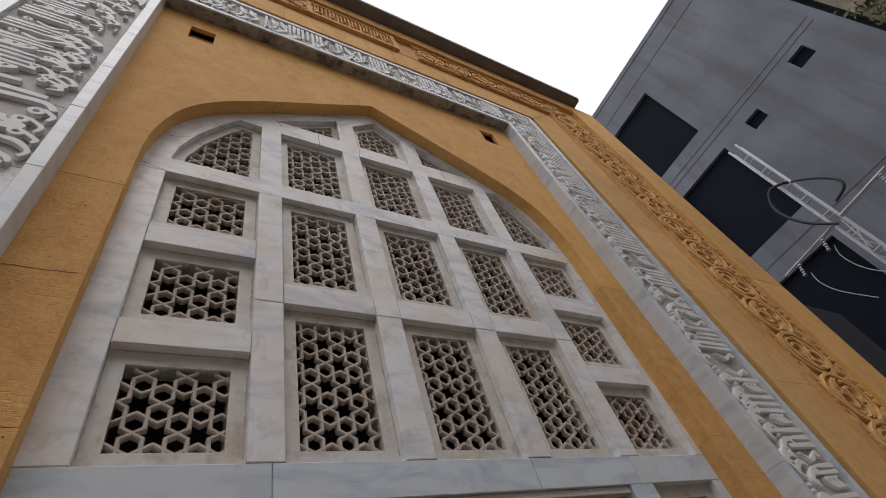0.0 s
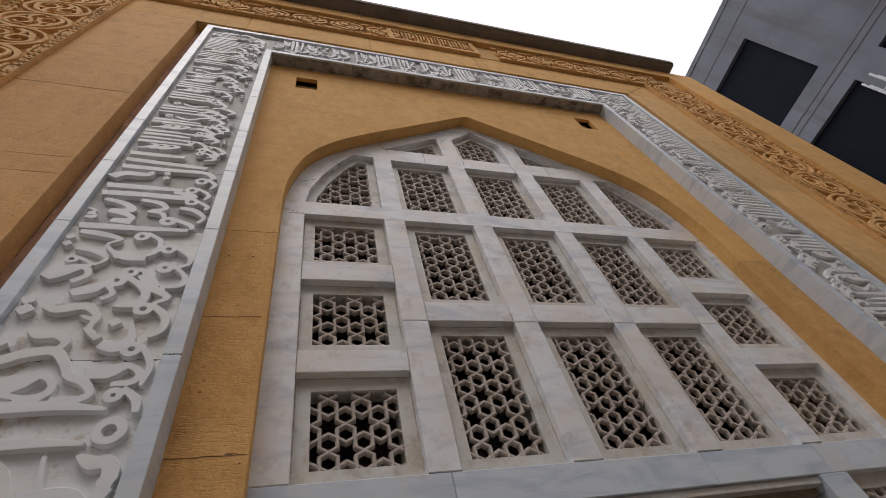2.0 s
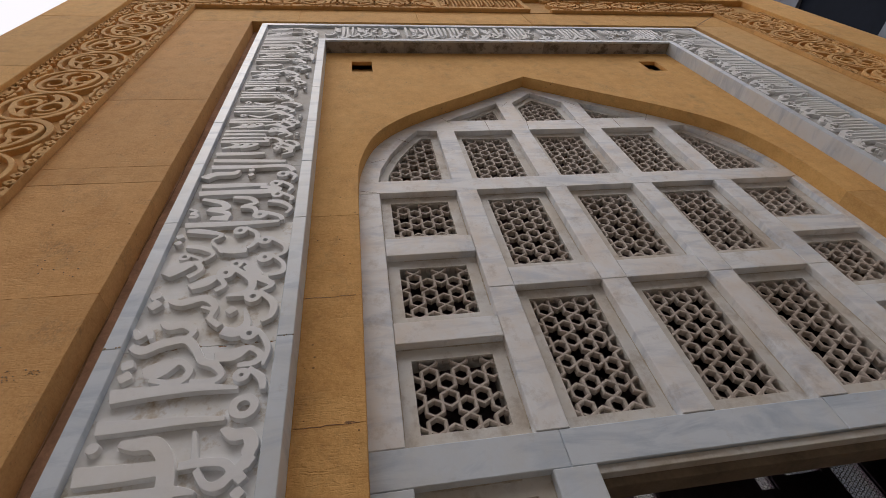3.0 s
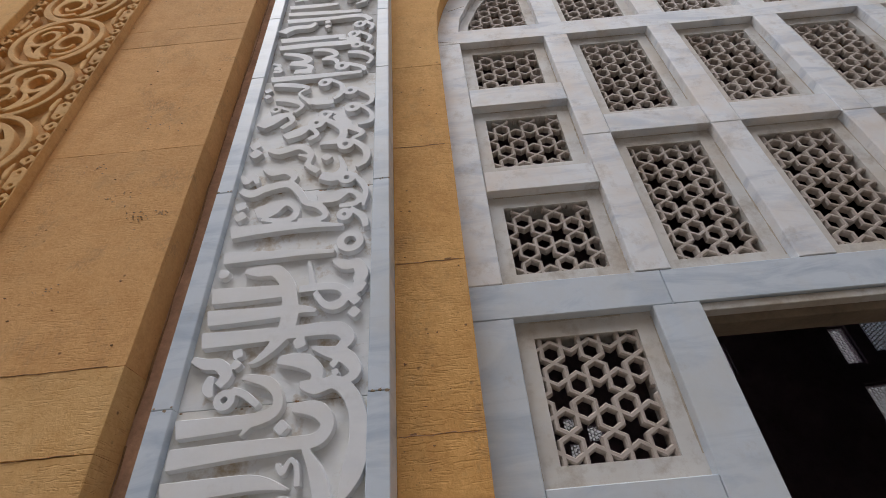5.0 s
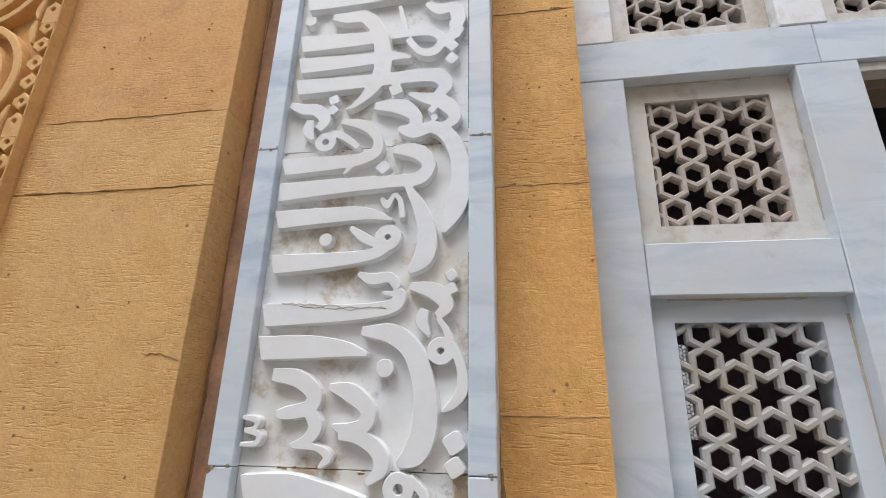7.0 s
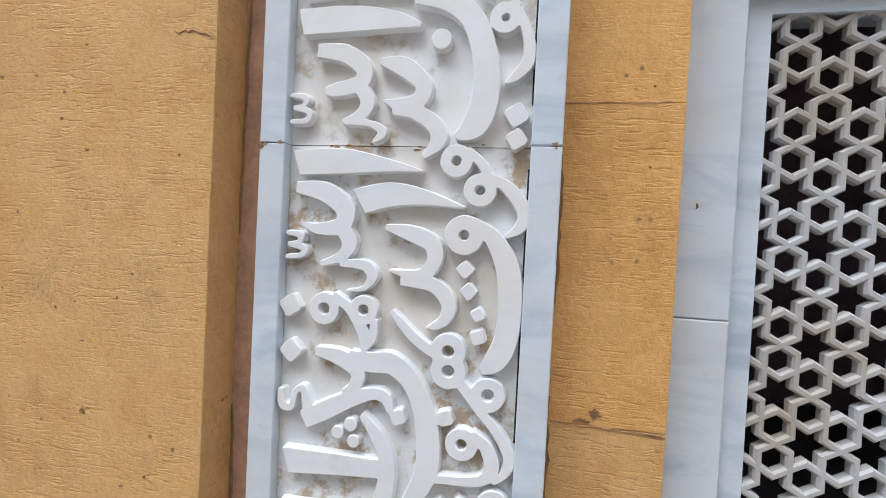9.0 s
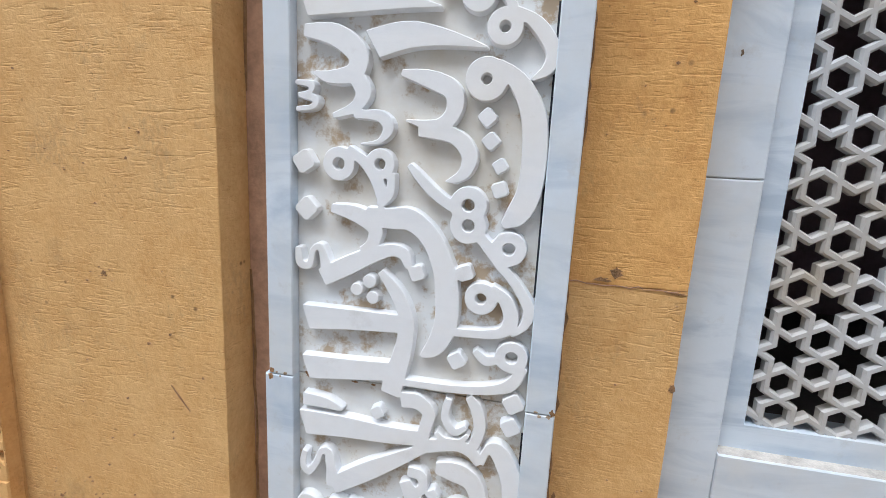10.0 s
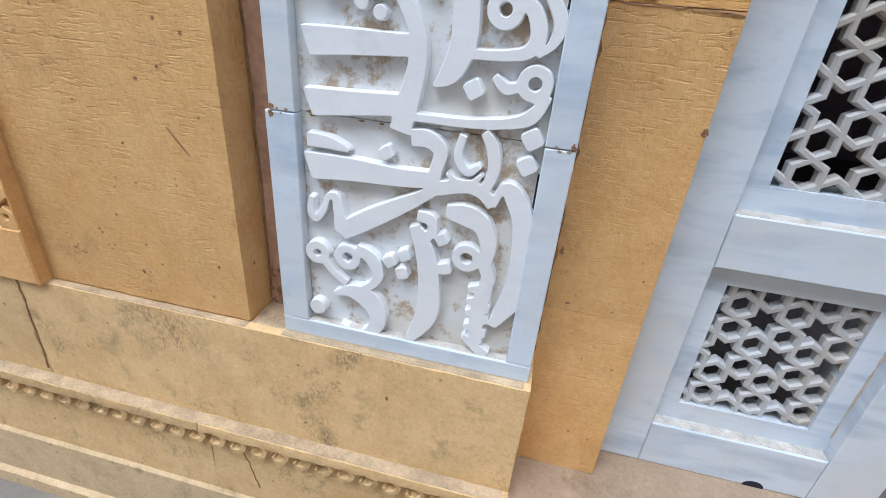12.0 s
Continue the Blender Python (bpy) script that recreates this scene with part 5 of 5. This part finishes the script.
for x, z, reach, n in ((-1.39, 2.79, 0.035, 16), (-1.276, 2.69, 0.022, 22), (-1.50, 2.95, 0.03, 12), (-1.20, 2.70, 0.012, 10), (-1.33, 3.15, 0.05, 12), (-1.45, 2.45, 0.04, 10)):
    speckle(x, z, reach, n, FLAT, portal, DRIED)
for x, z, reach, n in ((-1.605, 0.259, 0.02, 14), (-1.432, 0.819, 0.018, 8), (-1.412, 0.223, 0.012, 10), (-1.50, 0.30, 0.03, 8), (-1.53, 1.05, 0.03, 8)):
    speckle(x, z, reach, n, FLAT, portal, SPALL, 0.8, 0.004)
for k in range(38):
    z = 0.25 + 3.4 * rnd.random() ** 1.2
    spall(rnd.uniform(-1.66, -1.17), z, rnd.uniform(0.003, 0.0085), FLAT - 0.0006, portal, squash=rnd.uniform(0.35, 0.9), seed=k)
for k in range(40):
    spall(rnd.uniform(-0.48, -0.29), rnd.uniform(-0.15, 3.4), rnd.uniform(0.0025, 0.006), WALL - 0.0006, face_wall, squash=rnd.uniform(0.35, 0.9), seed=200 + k)
for z in (0.654, 1.376, 2.065, 2.767):
    for x in (BAND_L[0] + 0.026, BAND_L[1] - 0.02):
        for k in range(3):
            spall(x + rnd.uniform(-0.022, 0.022), z + rnd.uniform(-0.006, 0.006), rnd.uniform(0.004, 0.010), BAND, band, DRIED, 0.7, seed=800 + k)


def dust_strip(x0, x1, y0, y1, z, mat, parent, seed):
    """A thin ragged layer of dust along a ledge, which also dulls its sky-lit top."""
    r = random.Random(seed)
    n = max(6, int((x1 - x0) / 0.012))
    bm = bmesh.new()
    rows = []
    for i in range(n + 1):
        x = x0 + (x1 - x0) * i / n
        front = y0 + (y1 - y0) * 0.10 * max(0.0, noise.noise(Vector((x * 14, seed, 0))) + 0.2 + 0.15 * r.random())
        rows.append([bm.verts.new(p) for p in ((x, front, z - 0.0005), (x, front + 0.002, z + 0.0008), (x, y1, z + 0.0012))])
    for a, b in zip(rows, rows[1:]):
        for k in range(2):
            bm.faces.new((a[k], b[k], b[k + 1], a[k + 1]))
    part("dust", bm, mat, parent)


dust_strip(-2.2, -1.15, PF + 0.002, FLAT, 0.1475, DUST, plinth, 1)
dust_strip(-1.145, -1.06, PF + 0.02, GROOVE, 0.1475, DUST, plinth, 2)
dust_strip(-1.06, -0.50, PF + 0.002, BAND, 0.1475, DUST, plinth, 3)
dust_strip(BAND_L[0] + 0.053, BAND_L[1] - 0.053, BAND + 0.004, GROUND_Y, 0.1903, DULLING_DUST, band, 5)
dust_strip(-2.6, -0.50, PF - 0.034, PF, -0.1822, DUST, plinth, 4)
# grey layer added on the sills to tone down their sky-lit tops
for z in (-0.061, 0.524, 1.863):
    dust_strip(LOW[0] + 0.003, LOW[1] - 0.003, SCREEN + 0.004, 1.426, z - 0.0006, DULLING_DUST, screen, int(z * 100) + 90)
# crumbling mortar in the groove beside the pilaster
for k, (x, z0, z1) in enumerate(((L_FLAT[1] + 0.004, 1.2, 2.1), (L_FLAT[1] + 0.003, 2.1, 3.3), (L_FLAT[1] + 0.005, 3.3, 4.6), (L_FLAT[1] + 0.004, 0.16, 0.9))):
    crack([(x, z0), (x + 0.004, z0 * 0.6 + z1 * 0.4), (x - 0.001, z1)], GROOVE - 0.0006, portal, seed=40 + k, width=0.0026)
# faint lines of old grime round the sunk frames of the screen
frames_at = [(*(LOW if z0 < 2 else COLS[0]), z0, z1) for z0, z1 in SIDE_ROWS] + [(a, b, z0, z1) for a, b in COLS[1:4] for z0, z1 in ((2.446, 3.107), (3.225, 3.868))]
for x0, x1, z0, z1 in frames_at:
    for (ax, az), (bx, bz) in (((x0, z0), (x0, z1)), ((x0, z1), (x1, z1)), ((x1, z1), (x1, z0))):
        u, w, n = rnd.uniform(0, 0.2), rnd.uniform(0.75, 1), 16
        line = []
        for i in range(n + 1):
            t = u + (w - u) * i / n
            line.append((ax + (bx - ax) * t + (0.002 if ax == x0 and bx == x0 else -0.002 if ax == x1 else 0), az + (bz - az) * t - (0.002 if az == bz else 0), rnd.uniform(0.0008, 0.0042)))
        part("grime_line", ribbon(bmesh.new(), line, 1.4254, 1.4262, c=0.0002), OLD_GRIME, screen)
crack([(-0.94, 1.692), (-0.87, 1.689), (-0.79, 1.682), (-0.70, 1.677)], 1.2040, band, OLD_GRIME, 0.0013, seed=60)
crack([(-0.90, 1.686), (-0.82, 1.680), (-0.76, 1.677)], 1.2040, band, DRIED, 0.0007, seed=61)
# ragged dirty edge between band and jamb, dirt in the foot of the groove, streaks down the plinth
for k, (z0, z1) in enumerate(((0.16, 0.55), (0.6, 0.95), (1.1, 1.4))):
    crack([(-0.489, z0), (-0.487, (z0 + z1) / 2), (-0.490, z1)], WALL - 0.0006, face_wall, seed=70 + k, width=0.0032)
for k in range(14):
    spall(rnd.uniform(-1.145, -1.065), 0.15 + 0.12 * rnd.random() ** 2, rnd.uniform(0.006, 0.018), GROOVE - 0.0006, portal, squash=rnd.uniform(0.5, 1.4), seed=900 + k)
for x, z in ((BAND_L[0] + 0.006, 0.662), (BAND_L[0] + 0.004, 0.648), (BAND_L[1] - 0.006, 0.66), (BAND_L[0] + 0.003, 1.37)):
    spall(x, z, 0.011, BAND - 0.0004, band, seed=990)

# ---- grey building beyond, electric pole ----
block_house = thing("grey_building", "unfinished grey cement building with dark empty window openings", "building")
BX = 12.0
holes = [(1.18, 2.98, 11.98, 14.72), (1.16, 2.85, 8.25, 10.93), (-1.64, -1.20, 10.70, 11.14), (-0.01, 0.41, 10.54, 10.94), (1.36, 3.40, 3.8, 7.33), (4.3, 6.1, 12.05, 14.85), (4.3, 6.1, 8.25, 11.05)]


def wall_x(outer, cuts, x0, x1):
    bm = plate(outer, cuts, x0, x1)
    for v in bm.verts:
        v.co = Vector((v.co.y, -v.co.x, v.co.z))
    return bm


part("wall", wall_x(rect(-14, 2.42, -0.75, 16.1), [rect(-b, -a, c, d) for a, b, c, d in holes], BX, BX + 0.12), CEMENT, block_house)
# near-black box behind the wall stands in for the unlit rooms
part("room", box(bmesh.new(), BX + 0.13, BX + 8, -2.4, 14, -0.75, 15.9), OPENING_DARK, block_house, "near-black backing standing in for the shade inside the openings")
part("roof", box(bmesh.new(), BX - 0.02, BX + 9, -2.4, 14, 16.1, 16.3), CEMENT, block_house)
for z in (11.35, 11.55, 15.35, 7.75):
    part("score_line", box(bmesh.new(), BX - 0.012, BX, -2.2, 14, z, z + 0.045), CEMENT_DARK, block_house)
for y in (3.2,):
    part("pier_line", box(bmesh.new(), BX - 0.012, BX, y, y + 0.04, 7.8, 15.3), CEMENT_DARK, block_house)
ledge = thing("old_house", "shabby brown brick house with dry weeds beside the grey building", "house")
part("brick_wall", box(bmesh.new(), 12.25, 20, -12, -2.62, -0.75, 15.0), OLD_BRICK, ledge)
# near-black strip stands in for the shadow between the two houses
part("corner_gap", box(bmesh.new(), 12.5, 12.8, -2.6, -2.43, -0.75, 16), VOID, ledge)
part("string_course", box(bmesh.new(), 12.05, 12.24, -12, -2.75, 10.6, 10.8), TIMBER, ledge)
weeds = bmesh.new()
for i in range(220):
    p = Vector((random.uniform(11.7, 12.2), random.uniform(-3.6, -2.5), random.uniform(9.6, 11.0)))
    d = Vector((random.uniform(-1, 1), random.uniform(-1, 1), random.uniform(-1, 0.6))).normalized()
    s = Vector((random.uniform(-1, 1), random.uniform(-1, 1), random.uniform(-1, 1))).normalized()
    ln = random.uniform(0.08, 0.22)
    weeds.faces.new([weeds.verts.new(p), weeds.verts.new(p + d * ln * 0.5 + s * 0.03), weeds.verts.new(p + d * ln), weeds.verts.new(p + d * ln * 0.5 - s * 0.03)])
tagged(part("weeds", weeds, LEAF, ledge, "hanging dry green weeds"), kind="stuff")

pole = thing("electric_pole", "white galvanised lattice electric pole with cross-arm and slack black cables", "pole")
pole.location = (0, -0.11, 0.0)
PX, PY, H0, H1 = 10.92, 1.08, -0.75, 9.82
corners = [(PX + a, PY + b) for a, b in ((-0.12, -0.105), (0.12, -0.105), (0.12, 0.105), (-0.12, 0.105))]
for cx, cy in corners:
    part("leg", tube(bmesh.new(), (cx, cy, H0), (cx, cy, H1), 0.026, 6), STEEL, pole)
z, k = 0.0, 0
while z < H1:
    step_up = 0.55
    for i in range(4):
        a, b = corners[i], corners[(i + 1) % 4]
        part("rung", tube(bmesh.new(), (*a, z), (*b, z), 0.017, 5), STEEL, pole)
        if z < 6.4:
            part("brace", tube(bmesh.new(), (*a, z), (*b, z + step_up), 0.013, 5), STEEL, pole)
    z += step_up
part("cross_arm", tube(bmesh.new(), (PX - 0.14, -0.10, 6.99), (PX - 0.14, 0.98, 6.90), 0.05, 4), STEEL, pole)
part("cross_arm", tube(bmesh.new(), (PX - 0.14, 1.15, 6.87), (PX - 0.14, 2.45, 6.76), 0.04, 4), STEEL, pole)
part("stay", tube(bmesh.new(), (PX - 0.13, 1.02, 6.85), (PX - 0.13, 1.10, 6.10), 0.016, 5), STEEL, pole)
for y, z in ((1.50, 6.80), (2.12, 6.74), (0.05, 6.95)):
    bm = bmesh.new()
    for i in range(5):
        tube(bm, (PX - 0.16 - 0.03 * i, y + 0.012 * i, z - 0.065 * i), (PX - 0.17 - 0.03 * i, y + 0.012 * i, z - 0.03 - 0.065 * i), 0.036 - 0.010 * (i % 2), 8)
    part("insulator", bm, PORCELAIN, pole, "grey porcelain insulator")


def cable(pts, r, mat):
    bm, line = bmesh.new(), [Vector(p) for p in smooth_line(pts, 8)]
    rings = []
    for i, p in enumerate(line):
        d = (line[min(i + 1, len(line) - 1)] - line[max(i - 1, 0)]).normalized()
        a = d.cross(Vector((1, 0.2, 0.1))).normalized()
        c = d.cross(a)
        rings.append([bm.verts.new(p + r * (a * math.cos(k * math.pi / 4) + c * math.sin(k * math.pi / 4))) for k in range(8)])
    for u, w in zip(rings, rings[1:]):
        for k in range(8):
            bm.faces.new((u[k], u[(k + 1) % 8], w[(k + 1) % 8], w[k]))
    part("cable", bm, mat, pole, "slack black cable", True)


cable([(PX - 0.15, 0.95, 8.12), (PX - 0.2, 0.80, 7.95), (PX - 0.2, 0.62, 7.72), (PX - 0.2, 0.47, 7.44), (PX - 0.2, 0.52, 7.24), (PX - 0.15, 0.80, 7.17)], 0.032, RUBBER)
cable([(PX - 0.1, 1.00, 8.20), (PX - 0.2, 1.10, 8.23), (PX - 0.25, 1.34, 8.27), (PX - 0.25, 1.54, 7.96), (PX - 0.25, 1.53, 7.56), (PX - 0.2, 1.38, 7.19), (PX - 0.15, 1.10, 6.82)], 0.032, RUBBER)
cable([(PX - 0.1, 1.45, 6.60), (PX - 0.15, 1.52, 6.36), (PX - 0.15, 1.48, 6.02), (PX - 0.15, 1.32, 5.69), (PX - 0.15, 0.9, 5.2)], 0.007, STEEL)
cable([(PX - 0.1, 2.10, 6.50), (PX - 0.15, 2.12, 6.25), (PX - 0.15, 2.02, 5.9), (PX - 0.15, 1.7, 5.4)], 0.007, STEEL)
